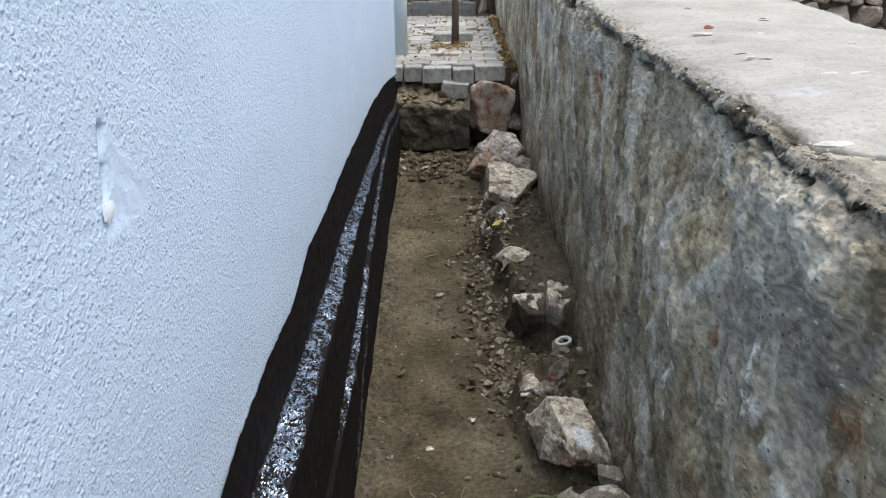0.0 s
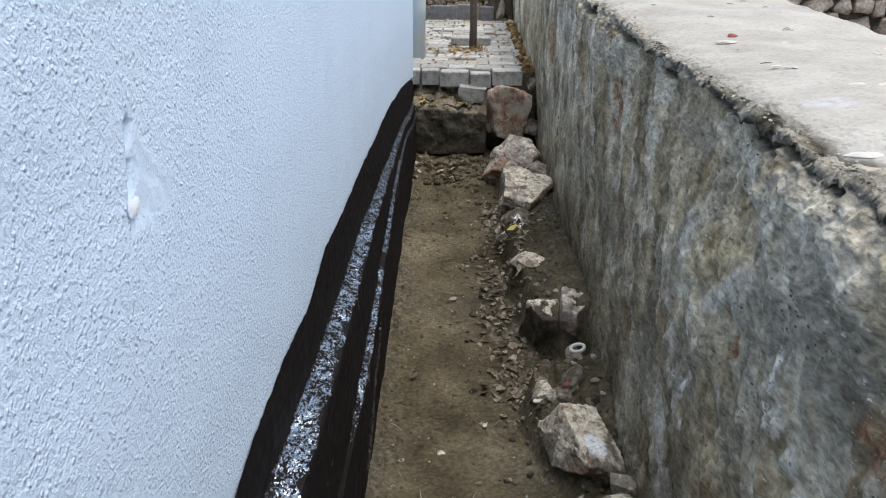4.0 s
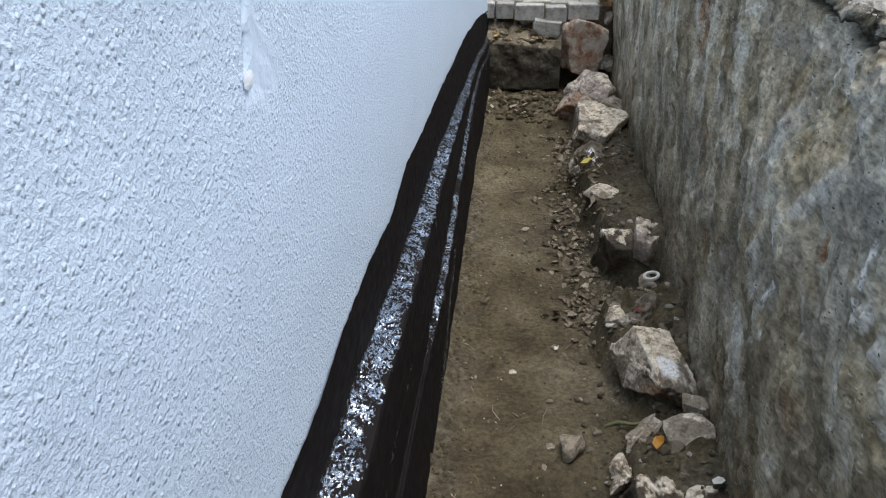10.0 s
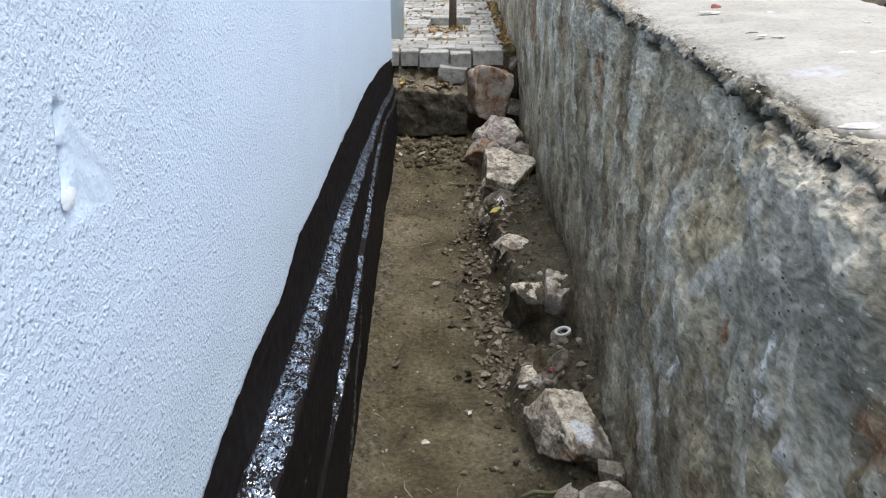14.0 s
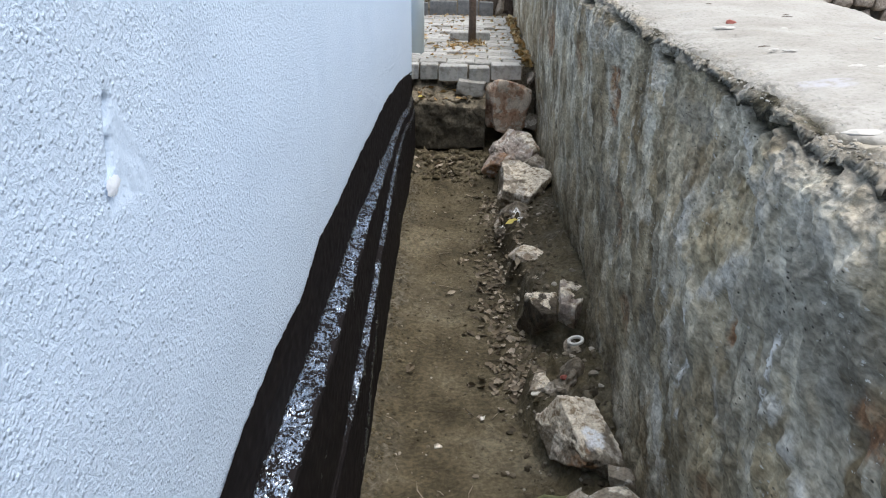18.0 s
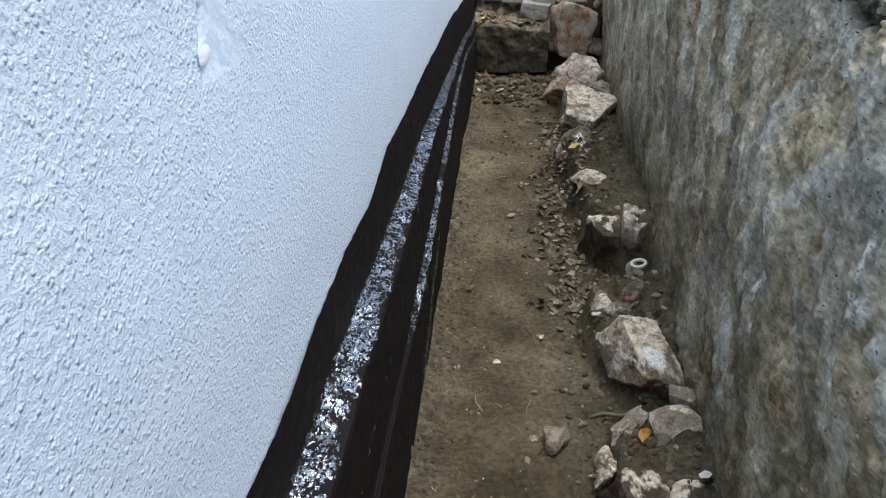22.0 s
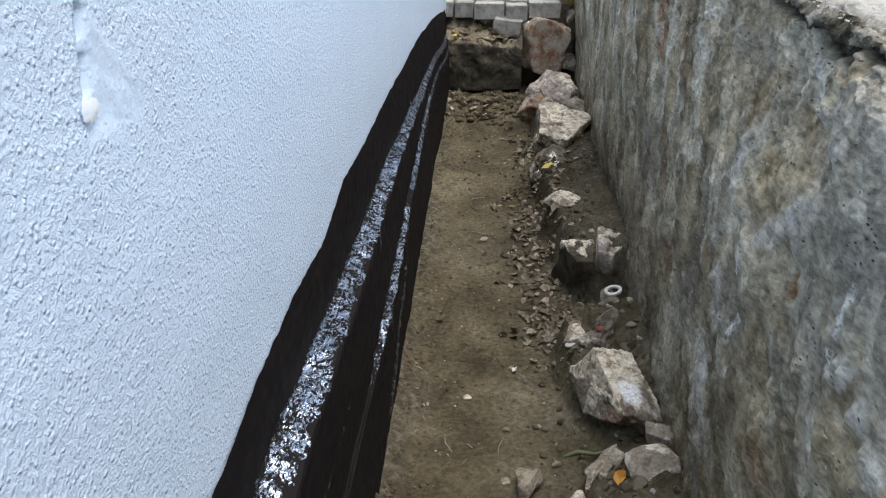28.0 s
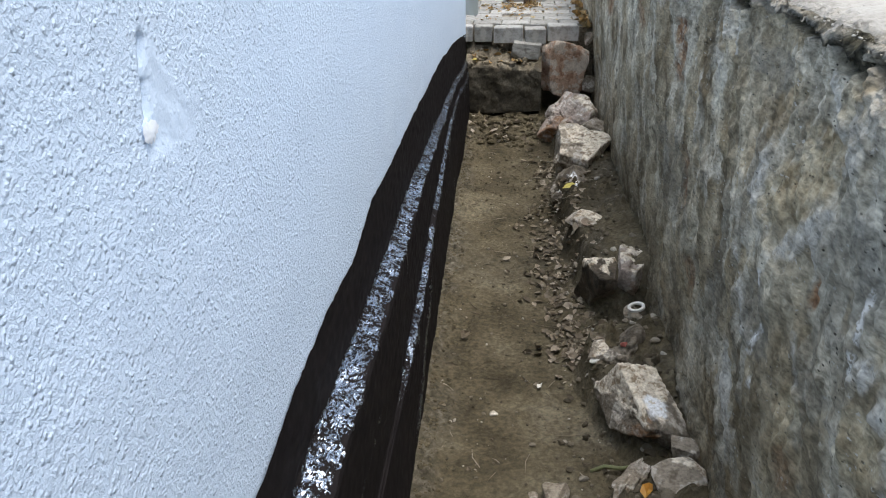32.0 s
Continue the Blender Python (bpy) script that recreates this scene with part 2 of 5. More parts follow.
def render_material():
    """Old cement render over field stones: grey washes, bare stone, rust and lime."""
    s = Shade("cement_render", 0.9, specular=0.25)

    def drawn(z, y=1.0):
        m = s.n.new("ShaderNodeMapping")
        m.inputs["Scale"].default_value = (1, y, z)
        s.l.new(s.co, m.inputs["Vector"])
        return m.outputs["Vector"]

    wash, drip, trowel = drawn(0.66), drawn(0.40), drawn(1.0, 0.40)
    base = s.ramp(s.noise(3.3, 4, 0.55, 0, wash), (0.36, (0.210, 0.164, 0.100)), (0.46, (0.345, 0.292, 0.203)), (0.54, (0.435, 0.385, 0.288)), (0.64, (0.565, 0.525, 0.425)))
    # trowelled skims of bluish cement, with a crisp edge
    skim = s.ramp(s.noise(4.4, 4, 0.56, 0, wash), (0.535, 0.0), (0.565, 1.0))
    base = s.mix(s.math("MULTIPLY", skim, 0.5), base, s.ramp(s.noise(24, 4, 0.6), (0.38, (0.44, 0.42, 0.355)), (0.6, (0.62, 0.60, 0.525))))
    # worn places that show the brown scratch coat
    bare = s.ramp(s.noise(5.6, 5, 0.6, 0, wash), (0.555, 0.0), (0.60, 1.0))
    base = s.mix(s.math("MULTIPLY", bare, 0.55), base, s.ramp(s.noise(40, 4, 0.6), (0.4, (0.115, 0.098, 0.066)), (0.6, (0.215, 0.185, 0.128))))
    # run-off marks
    base = s.mix(0.9, base, s.ramp(s.noise(12, 2, 0.5, 0, drip), (0.36, (0.58, 0.56, 0.52)), (0.50, (1, 1, 1)), (0.66, (1.30, 1.30, 1.29))), "MULTIPLY")
    base = s.mix(0.45, base, s.ramp(s.noise(34, 4, 0.64, 0, trowel), (0.36, (0.58, 0.57, 0.55)), (0.50, (1, 1, 1)), (0.66, (1.36, 1.36, 1.36))), "MULTIPLY")
    tan = s.ramp(s.noise(17, 5, 0.64), (0.36, (0.185, 0.142, 0.082)), (0.5, (0.345, 0.288, 0.188)), (0.64, (0.48, 0.42, 0.30)))
    rust = s.ramp(s.noise(30, 4, 0.6, 0, wash), (0.40, (0.135, 0.075, 0.042)), (0.5, (0.29, 0.165, 0.09)), (0.62, (0.42, 0.31, 0.20)))
    chalk = s.ramp(s.noise(26, 5, 0.62), (0.36, (0.43, 0.415, 0.37)), (0.62, (0.64, 0.625, 0.575)))
    mud = s.ramp(s.noise(12, 5, 0.62), (0.36, (0.085, 0.068, 0.042)), (0.5, (0.165, 0.135, 0.088)), (0.64, (0.27, 0.228, 0.158)))
    ragged = s.ramp(s.noise(32, 5, 0.66), (0.40, 0.4), (0.50, 1.0))
    dull = s.ramp(s.noise(18, 5, 0.64), (0.36, (0.160, 0.148, 0.120)), (0.5, (0.225, 0.213, 0.180)), (0.64, (0.315, 0.303, 0.265)))
    base = s.mix(s.math("MULTIPLY", s.mark("dull"), s.ramp(s.noise(10, 5, 0.64, 0, wash), (0.38, 0.35), (0.52, 0.9))), base, dull)
    c = s.mix(s.math("MULTIPLY", s.mark("pale"), ragged), base, chalk)
    c = s.mix(s.math("MULTIPLY", s.mark("stone"), s.ramp(s.noise(16, 6, 0.68), (0.36, 0.35), (0.48, 1.0))), c, tan)
    c = s.mix(s.math("MULTIPLY", s.mark("rust"), s.ramp(s.noise(38, 4, 0.62, 0, wash), (0.38, 0.3), (0.5, 1.0))), c, rust)
    c = s.mix(s.math("MULTIPLY", s.mark("mud"), s.ramp(s.noise(9, 4, 0.62, 0, wash), (0.38, 0.2), (0.54, 0.9))), c, mud)
    # small aggregate, flecks of lime and pinholes
    c = s.mix(0.7, c, s.ramp(s.noise(125, 3, 0.62, 0, trowel), (0.34, (0.50, 0.50, 0.49)), (0.5, (1, 1, 1)), (0.66, (1.42, 1.42, 1.42))), "MULTIPLY")
    fleck = s.ramp(s.noise(95, 3, 0.6, 0, trowel), (0.645, 0.0), (0.67, 1.0))
    c = s.mix(s.math("MULTIPLY", fleck, s.ramp(s.noise(6, 3), (0.45, 0.1), (0.6, 0.8))), c, (0.58, 0.575, 0.54))
    hole = s.math("MULTIPLY", s.ramp(s.voronoi(88, coord=trowel), (0.10, 1.0), (0.17, 0.0)), s.ramp(s.noise(7, 4, 0.6), (0.47, 0.0), (0.57, 1.0)))
    c = s.mix(hole, c, (0.055, 0.05, 0.042))
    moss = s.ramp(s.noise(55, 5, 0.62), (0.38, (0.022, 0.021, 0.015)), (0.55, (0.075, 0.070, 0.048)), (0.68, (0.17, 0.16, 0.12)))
    cream = s.ramp(s.noise(5, 7, 0.62), (0.36, (0.280, 0.274, 0.252)), (0.5, (0.328, 0.324, 0.304)), (0.64, (0.365, 0.363, 0.345)))
    cream = s.mix(0.6, cream, s.ramp(s.noise(110, 5, 0.68), (0.33, (0.45, 0.43, 0.39)), (0.42, (0.92, 0.91, 0.89)), (0.66, (1.16, 1.15, 1.13))), "MULTIPLY")
    cream = s.mix(s.ramp(s.noise(17, 5, 0.62), (0.60, 0.0), (0.68, 0.4)), cream, (0.30, 0.275, 0.225))
    c = s.mix(s.mark("cap"), c, cream)
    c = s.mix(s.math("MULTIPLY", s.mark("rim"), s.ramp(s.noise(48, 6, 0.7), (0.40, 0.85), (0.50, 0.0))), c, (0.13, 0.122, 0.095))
    # moss, and painted shade inside the crack and hollows
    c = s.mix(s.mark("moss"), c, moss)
    c = s.mix(s.math("MULTIPLY", s.mark("stain"), s.ramp(s.noise(60, 5, 0.6), (0.42, 0.05), (0.58, 0.6))), c, (0.42, 0.43, 0.50))
    c = s.mix(s.math("MULTIPLY", s.mark("scratch"), s.ramp(s.noise(150, 3, 0.6), (0.40, 0.0), (0.47, 1.0))), c, (0.80, 0.79, 0.76))
    s.color(c)
    flat_top = s.math("SUBTRACT", 1.0, s.math("MULTIPLY", s.math("SUBTRACT", s.mark("cap"), s.mark("rim")), 0.7))
    s.bump(s.noise(95, 5, 0.7), 0.010, s.math("MULTIPLY", s.mark("rim"), 0.8))
    s.bump(s.noise(170, 3, 0.55, 0, trowel), 0.0018, s.math("MULTIPLY", flat_top, 0.6))
    s.bump(hole, -0.004, 0.7)
    s.bump(s.noise(64, 4, 0.6, 0, trowel), 0.006, s.math("MULTIPLY", flat_top, 0.6))
    s.bump(s.math("SUBTRACT", skim, bare), 0.003, s.math("MULTIPLY", flat_top, 0.6))
    return s.m


def soil_material():
    s = Shade("trench_soil", 0.93, specular=0.2)
    c = s.ramp(s.noise(2.6, 7, 0.6, 0.4), (0.36, (0.052, 0.043, 0.026)), (0.47, (0.088, 0.074, 0.046)), (0.56, (0.122, 0.104, 0.067)), (0.66, (0.172, 0.150, 0.104)))
    c = s.mix(0.6, c, s.ramp(s.noise(58, 5, 0.66), (0.36, (0.45, 0.45, 0.43)), (0.5, (1, 1, 1)), (0.66, (1.75, 1.73, 1.68))), "MULTIPLY")
    grey = s.ramp(s.noise(34, 6, 0.66), (0.38, (0.040, 0.036, 0.025)), (0.52, (0.098, 0.088, 0.066)), (0.66, (0.20, 0.182, 0.146)))
    s.color(s.mix(s.mark("crumbs"), c, grey))
    s.bump(s.noise(260, 4, 0.65), 0.002, 0.6)
    s.bump(s.noise(48, 7, 0.68), 0.014, 0.8)
    return s.m


def ground_material():
    s = Shade("earth", 0.95, specular=0.2)
    c = s.ramp(s.noise(1.4, 8, 0.6), (0.3, (0.075, 0.06, 0.042)), (0.7, (0.16, 0.135, 0.095)))
    s.color(s.mix(0.6, c, s.ramp(s.noise(30, 5), (0.3, (0.6, 0.6, 0.6)), (0.7, (1.3, 1.3, 1.3))), "MULTIPLY"))
    s.bump(s.noise(40, 6), 0.012, 0.7)
    return s.m


def stone_material(name, dark, mid, light, scale=9.0, tint=None, tint_at=0.58, rough=0.85, coat=0.7, shift=0.0):
    s = Shade(name, rough, specular=0.3)
    c = s.ramp(s.noise(scale, 4, 0.58), (0.40 - shift, dark), (0.47 - shift, mid), (0.54 - shift, mid), (0.59 - shift, light))
    if tint:
        c = s.mix(s.ramp(s.noise(scale * 0.8, 5, 0.6, 0.0), (tint_at, 0.0), (tint_at + 0.04, 0.85)), c, tint)
    c = s.mix(s.ramp(s.noise(scale * 2.3, 5, 0.62), (0.49, 0.0), (0.68, coat)), c, (0.125, 0.10, 0.066))
    # pale upper sides: lime crust, and light on stone tops put into the colour
    lit_lime = s.ramp(s.noise(scale * 3.5, 5, 0.62, 0.4), (0.38, (0.26, 0.20, 0.135)), (0.45, (0.55, 0.485, 0.385)), (0.60, (0.80, 0.74, 0.63)))
    c = s.mix(s.mark("lit_crust"), c, lit_lime)
    c = s.mix(s.math("MULTIPLY", s.mark("iron"), s.ramp(s.noise(scale * 3, 4, 0.6), (0.4, 0.2), (0.55, 0.9))), c, (0.27, 0.145, 0.07))
    c = s.mix(s.math("MULTIPLY", s.mark("splash"), s.ramp(s.noise(scale * 5, 4, 0.62), (0.40, 0.1), (0.47, 1.0))), c, (0.84, 0.86, 0.88))
    c = s.mix(0.6, c, s.ramp(s.noise(scale * 11, 4, 0.6), (0.36, (0.55, 0.54, 0.52)), (0.5, (1, 1, 1)), (0.64, (1.25, 1.25, 1.25))), "MULTIPLY")
    s.color(c)
    s.bump(s.noise(scale * 26, 3, 0.55), 0.0018, 0.6)
    s.bump(s.noise(scale * 7, 4, 0.55), 0.008, 0.7)
    return s.m


def paver_material():
    s = Shade("grey_paver", 0.88, specular=0.3)
    each = s.ramp(s.random(), (0.0, (0.255, 0.255, 0.24)), (0.5, (0.325, 0.328, 0.315)), (1.0, (0.40, 0.402, 0.39)))
    s.color(s.mix(0.75, each, s.ramp(s.noise(22, 6, 0.68), (0.34, (0.50, 0.46, 0.40)), (0.5, (1, 1, 1)), (0.68, (1.25, 1.22, 1.16))), "MULTIPLY"))
    s.bump(s.noise(150, 4, 0.7), 0.003, 0.6)
    return s.m


def sand_material():
    s = Shade("joint_sand", 0.95, specular=0.2)
    s.color(s.ramp(s.noise(60, 6, 0.66), (0.36, (0.12, 0.10, 0.07)), (0.5, (0.24, 0.205, 0.15)), (0.64, (0.36, 0.32, 0.25))))
    s.bump(s.noise(120, 5, 0.65), 0.004, 0.7)
    return s.m


def concrete_material():
    s = Shade("brown_concrete", 0.85, specular=0.3)
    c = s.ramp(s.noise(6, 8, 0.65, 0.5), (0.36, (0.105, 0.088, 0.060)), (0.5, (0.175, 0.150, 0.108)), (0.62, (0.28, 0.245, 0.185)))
    c = s.mix(s.mark("dark_face"), c, s.ramp(s.noise(9, 6, 0.62), (0.36, (0.034, 0.030, 0.021)), (0.5, (0.060, 0.053, 0.039)), (0.64, (0.10, 0.09, 0.068))))
    s.color(s.mix(0.6, c, s.ramp(s.noise(75, 5, 0.62), (0.36, (0.5, 0.5, 0.5)), (0.64, (1.4, 1.4, 1.4))), "MULTIPLY"))
    s.bump(s.noise(55, 5, 0.6), 0.008, 0.8)
    s.bump(s.noise(210, 3, 0.5), 0.003, 0.7)
    return s.m


def leaf_material(name, *tones):
    s = Shade(name, 0.75, specular=0.3)
    n = len(tones) - 1
    c = s.ramp(s.island(), *[(i / n, t) for i, t in enumerate(tones)])
    s.color(s.mix(0.5, c, s.ramp(s.noise(90, 4), (0.3, (0.6, 0.6, 0.6)), (0.7, (1.25, 1.25, 1.25))), "MULTIPLY"))
    s.bump(s.noise(160, 3), 0.0015, 0.6)
    return s.m


def plain_material(name, a, b, scale, rough, depth=0.001, specular=0.5):
    s = Shade(name, rough, specular=specular)
    s.color(s.ramp(s.noise(scale, 6, 0.6), (0.3, a), (0.7, b)))
    s.bump(s.noise(scale * 5, 4), depth, 0.6)
    return s.m


def bark_material():
    s = Shade("bark", 0.9, specular=0.25)
    mapped = s.n.new("ShaderNodeMapping")
    mapped.inputs["Scale"].default_value = (1, 1, 0.15)
    s.l.new(s.co, mapped.inputs["Vector"])
    v = mapped.outputs["Vector"]
    s.color(s.ramp(s.noise(50, 6, 0.6, 0.5, v), (0.3, (0.035, 0.026, 0.02)), (0.55, (0.085, 0.066, 0.052)), (0.75, (0.15, 0.125, 0.10))))
    s.bump(s.noise(60, 5, 0.6, 0.3, v), 0.006, 0.9)
    return s.m


STUCCO, FILLER, BITUMEN, RENDER = stucco_material(), filler_material(), bitumen_material(), render_material()
SOIL, EARTH, PAVER, CONCRETE, BARK, SAND = soil_material(), ground_material(), paver_material(), concrete_material(), bark_material(), sand_material()
STONE_PALE = stone_material("pale_limestone", (0.20, 0.16, 0.11), (0.44, 0.39, 0.31), (0.78, 0.74, 0.66), 9, (0.30, 0.18, 0.10), 0.58, coat=0.35, shift=0.085)
STONE_GREY = stone_material("grey_stone", (0.14, 0.115, 0.085), (0.31, 0.27, 0.215), (0.56, 0.52, 0.46), 10, (0.22, 0.165, 0.11), 0.56, coat=0.6, shift=0.03)
STONE_ROSE = stone_material("rose_stone", (0.20, 0.155, 0.13), (0.38, 0.325, 0.285), (0.60, 0.55, 0.50), 8, (0.36, 0.275, 0.215), 0.57, coat=0.5, shift=0.04)
STONE_RED = stone_material("red_stone", (0.30, 0.175, 0.115), (0.50, 0.345, 0.25), (0.66, 0.55, 0.45), 14, (0.62, 0.56, 0.48), 0.50, coat=0.45)
STONE_BROWN = stone_material("brown_stone", (0.095, 0.08, 0.06), (0.20, 0.175, 0.14), (0.46, 0.425, 0.37), 11)
# dark brown clay, deepened to carry the shade of undercut faces
STONE_DARK = stone_material("dark_stone", (0.035, 0.029, 0.022), (0.080, 0.067, 0.051), (0.17, 0.145, 0.115), 10)
STONE_FIELD = stone_material("field_stone", (0.17, 0.145, 0.12), (0.31, 0.27, 0.23), (0.46, 0.41, 0.36), 6)
MORTAR = plain_material("dark_mortar", (0.07, 0.066, 0.06), (0.15, 0.143, 0.13), 30, 0.95, 0.006, 0.2)
LEAF_DRY = leaf_material("dry_leaf", (0.075, 0.060, 0.040), (0.16, 0.130, 0.092), (0.23, 0.19, 0.135), (0.40, 0.35, 0.285))
LEAF_WARM = leaf_material("warm_leaf", (0.16, 0.10, 0.045), (0.36, 0.215, 0.07), (0.27, 0.20, 0.11), (0.46, 0.37, 0.20))
LEAF_DARK = leaf_material("old_leaf", (0.022, 0.018, 0.012), (0.05, 0.040, 0.026), (0.085, 0.066, 0.042), (0.15, 0.12, 0.075))
LEAF_ORANGE = plain_material("orange_leaf", (0.42, 0.20, 0.03), (0.55, 0.29, 0.05), 60, 0.6)
LEAF_YELLOW = plain_material("yellow_leaf", (0.40, 0.33, 0.06), (0.55, 0.47, 0.10), 60, 0.6)
WHITE_BIT = plain_material("white_scrap", (0.62, 0.60, 0.55), (0.78, 0.76, 0.72), 80, 0.7)
RED_BIT = plain_material("red_brick", (0.24, 0.07, 0.055), (0.36, 0.12, 0.095), 60, 0.85, 0.003)
PVC_WHITE = plain_material("white_plastic", (0.66, 0.65, 0.60), (0.76, 0.75, 0.71), 40, 0.45)
PVC_GREY = plain_material("grey_plastic_pipe", (0.47, 0.54, 0.57), (0.53, 0.60, 0.63), 5, 0.42, 0.0004)
STEM = plain_material("brown_stem", (0.06, 0.042, 0.032), (0.12, 0.088, 0.068), 60, 0.9, 0.004)
KERB = plain_material("kerb_concrete", (0.115, 0.12, 0.125), (0.21, 0.215, 0.22), 24, 0.9, 0.004, 0.25)


def pebble_material():
    s = Shade("pebble", 0.88, specular=0.3)
    c = s.ramp(s.island(), (0.0, (0.060, 0.050, 0.034)), (0.55, (0.118, 0.099, 0.068)), (0.88, (0.205, 0.178, 0.135)), (1.0, (0.48, 0.45, 0.39)))
    s.color(s.mix(0.5, c, s.ramp(s.noise(130, 5), (0.3, (0.6, 0.6, 0.6)), (0.7, (1.3, 1.3, 1.3))), "MULTIPLY"))
    s.bump(s.noise(220, 4), 0.002, 0.7)
    return s.m


PEBBLE = pebble_material()

# ---- house wall ----
WALL_END = 4.80


def coat_top(y):
    """Height at which the black coating ends, in uneven brush strokes."""
    z = np.interp(y, [-0.6, -0.1, 0.06, 0.26, 0.47, 0.77, 0.89, 1.02, 1.3, 1.86, 2.3, 3.0, 3.8, 4.5, 4.8],
                  [0.756, 0.757, 0.769, 0.792, 0.806, 0.788, 0.808, 0.842, 0.830, 0.837, 0.826, 0.820, 0.76, 0.675, 0.64])
    return z + 0.004 * field(y * 11.0, 7.0, 0, 6) + 0.0025 * field(y * 60.0, 2.0, 0, 8)


def build_house_wall():
    ys = stations(-4.0, -0.85, WALL_END, 0.0028, 0.0062)
    base = np.linspace(0, 1, 400) ** 1.0 * 1.14
    t = np.concatenate([base, 1.14 + np.array([0.05, 0.15, 0.35, 0.7, 1.0, 1.3, 1.5])])
    Y, T = np.meshgrid(ys, t, indexing="ij")
    bottom = coat_top(Y) - 0.02
    Z = bottom + T * 1.0
    gap = np.gradient(ys)[:, None]
    fine = step(0.0085, 0.0035, gap) * step(1.3, 1.12, T)
    d1, d2, own = cells(Y / 0.0056 + 0.3 * field(Y * 90, Z * 90, 0, 3), Z / 0.0056 + 0.3 * field(Y * 90, Z * 90, 0, 4), 11)
    lumps = (0.75 - d1) * (0.4 + own)
    mid = field(Y / 0.011, Z / 0.011, 0, 21)
    # a knock, trowelled over in a fan that spreads downwards from it
    down = (1.484 - Z) / 0.14
    left, right = -0.176 - 0.022 * down + 0.003 * field(Z * 70, 0.5, 0, 9), -0.166 + 0.120 * down + 0.008 * field(Z * 50, 0.5, 0, 10)
    smear = step(-0.004, 0.003, Y - left) * step(0.018, -0.012, Y - right) * step(-0.04, 0.03, down) * step(1.10, 0.88, down + 0.10 * field(Y * 40, Z * 40, 0, 12))
    across = np.clip((Y - left) / np.maximum(right - left, 0.01), 0, 1)
    gouge = smear * np.exp(-(np.maximum(Y - left, 0) / 0.011) ** 2) * (0.15 + np.clip((Z - 1.385) / 0.045, 0, 1) * step(1.436, 1.428, Z) + 0.8 * np.clip((Z - 1.445) / 0.03, 0, 1) * step(1.482, 1.474, Z)) * step(1.38, 1.395, Z)
    X = 0.0006 * fine * (1 - 0.9 * smear) * lumps + 0.0004 * (1 - 0.8 * smear) * step(0.02, 0.006, gap) * mid
    X = X + 0.0016 * field(Y * 7, Z * 7, 0, 31) + 0.003 * field(Y * 1.7, Z * 1.7, 0, 33)
    X = X - 0.026 * gouge - 0.004 * smear * (1 - across) ** 2 + 0.0012 * smear * field(across * 9 + 0.6 * field(down * 9, across * 3, 0, 35), down * 5, 0, 34)
    P = np.stack([X, Y, Z], -1)
    v, f = sheet(P)
    wall = solid("wall_west", v, f, STUCCO, None, True, {"trowelled": 0.7 * smear})
    tagged(wall, "tall house wall in rough pale bluish-white stucco", "wall", kind="structure")
    # the wall's core, its far end and its head
    bm = bmesh.new()
    box(bm, (-6.0, -4.0, -0.3), (-0.04, WALL_END - 0.012, 3.4))
    part("wall_core", bm, STUCCO, wall)
    bm = bmesh.new()
    box(bm, (-0.045, WALL_END - 0.012, 0.60), (0.0035, WALL_END + 0.004, 3.3), 0.003, 2)
    part("wall_corner", bm, STUCCO, wall)
    # a knocked spot, filled and still bare
    rng = np.random.default_rng(4)
    bm = bmesh.new()
    ring = []
    mid_v = bm.verts.new((0.0025, -0.188, 1.379))
    for i in range(28):
        a = i / 28 * math.tau
        ry, rz = 0.019 * (1 + 0.25 * rng.uniform(-1, 1)), 0.012 * (1 + 0.25 * rng.uniform(-1, 1))
        taper = 0.55 + 0.45 * math.sin(a)
        ring.append(bm.verts.new((-0.0005, -0.188 + ry * math.cos(a) * (0.65 + 0.5 * taper), 1.379 + rz * math.sin(a))))
    for i in range(28):
        bm.faces.new((mid_v, ring[i], ring[(i + 1) % 28]))
    part("filler_spot", bm, FILLER, wall, "bare white filler spot", True)
    return wall


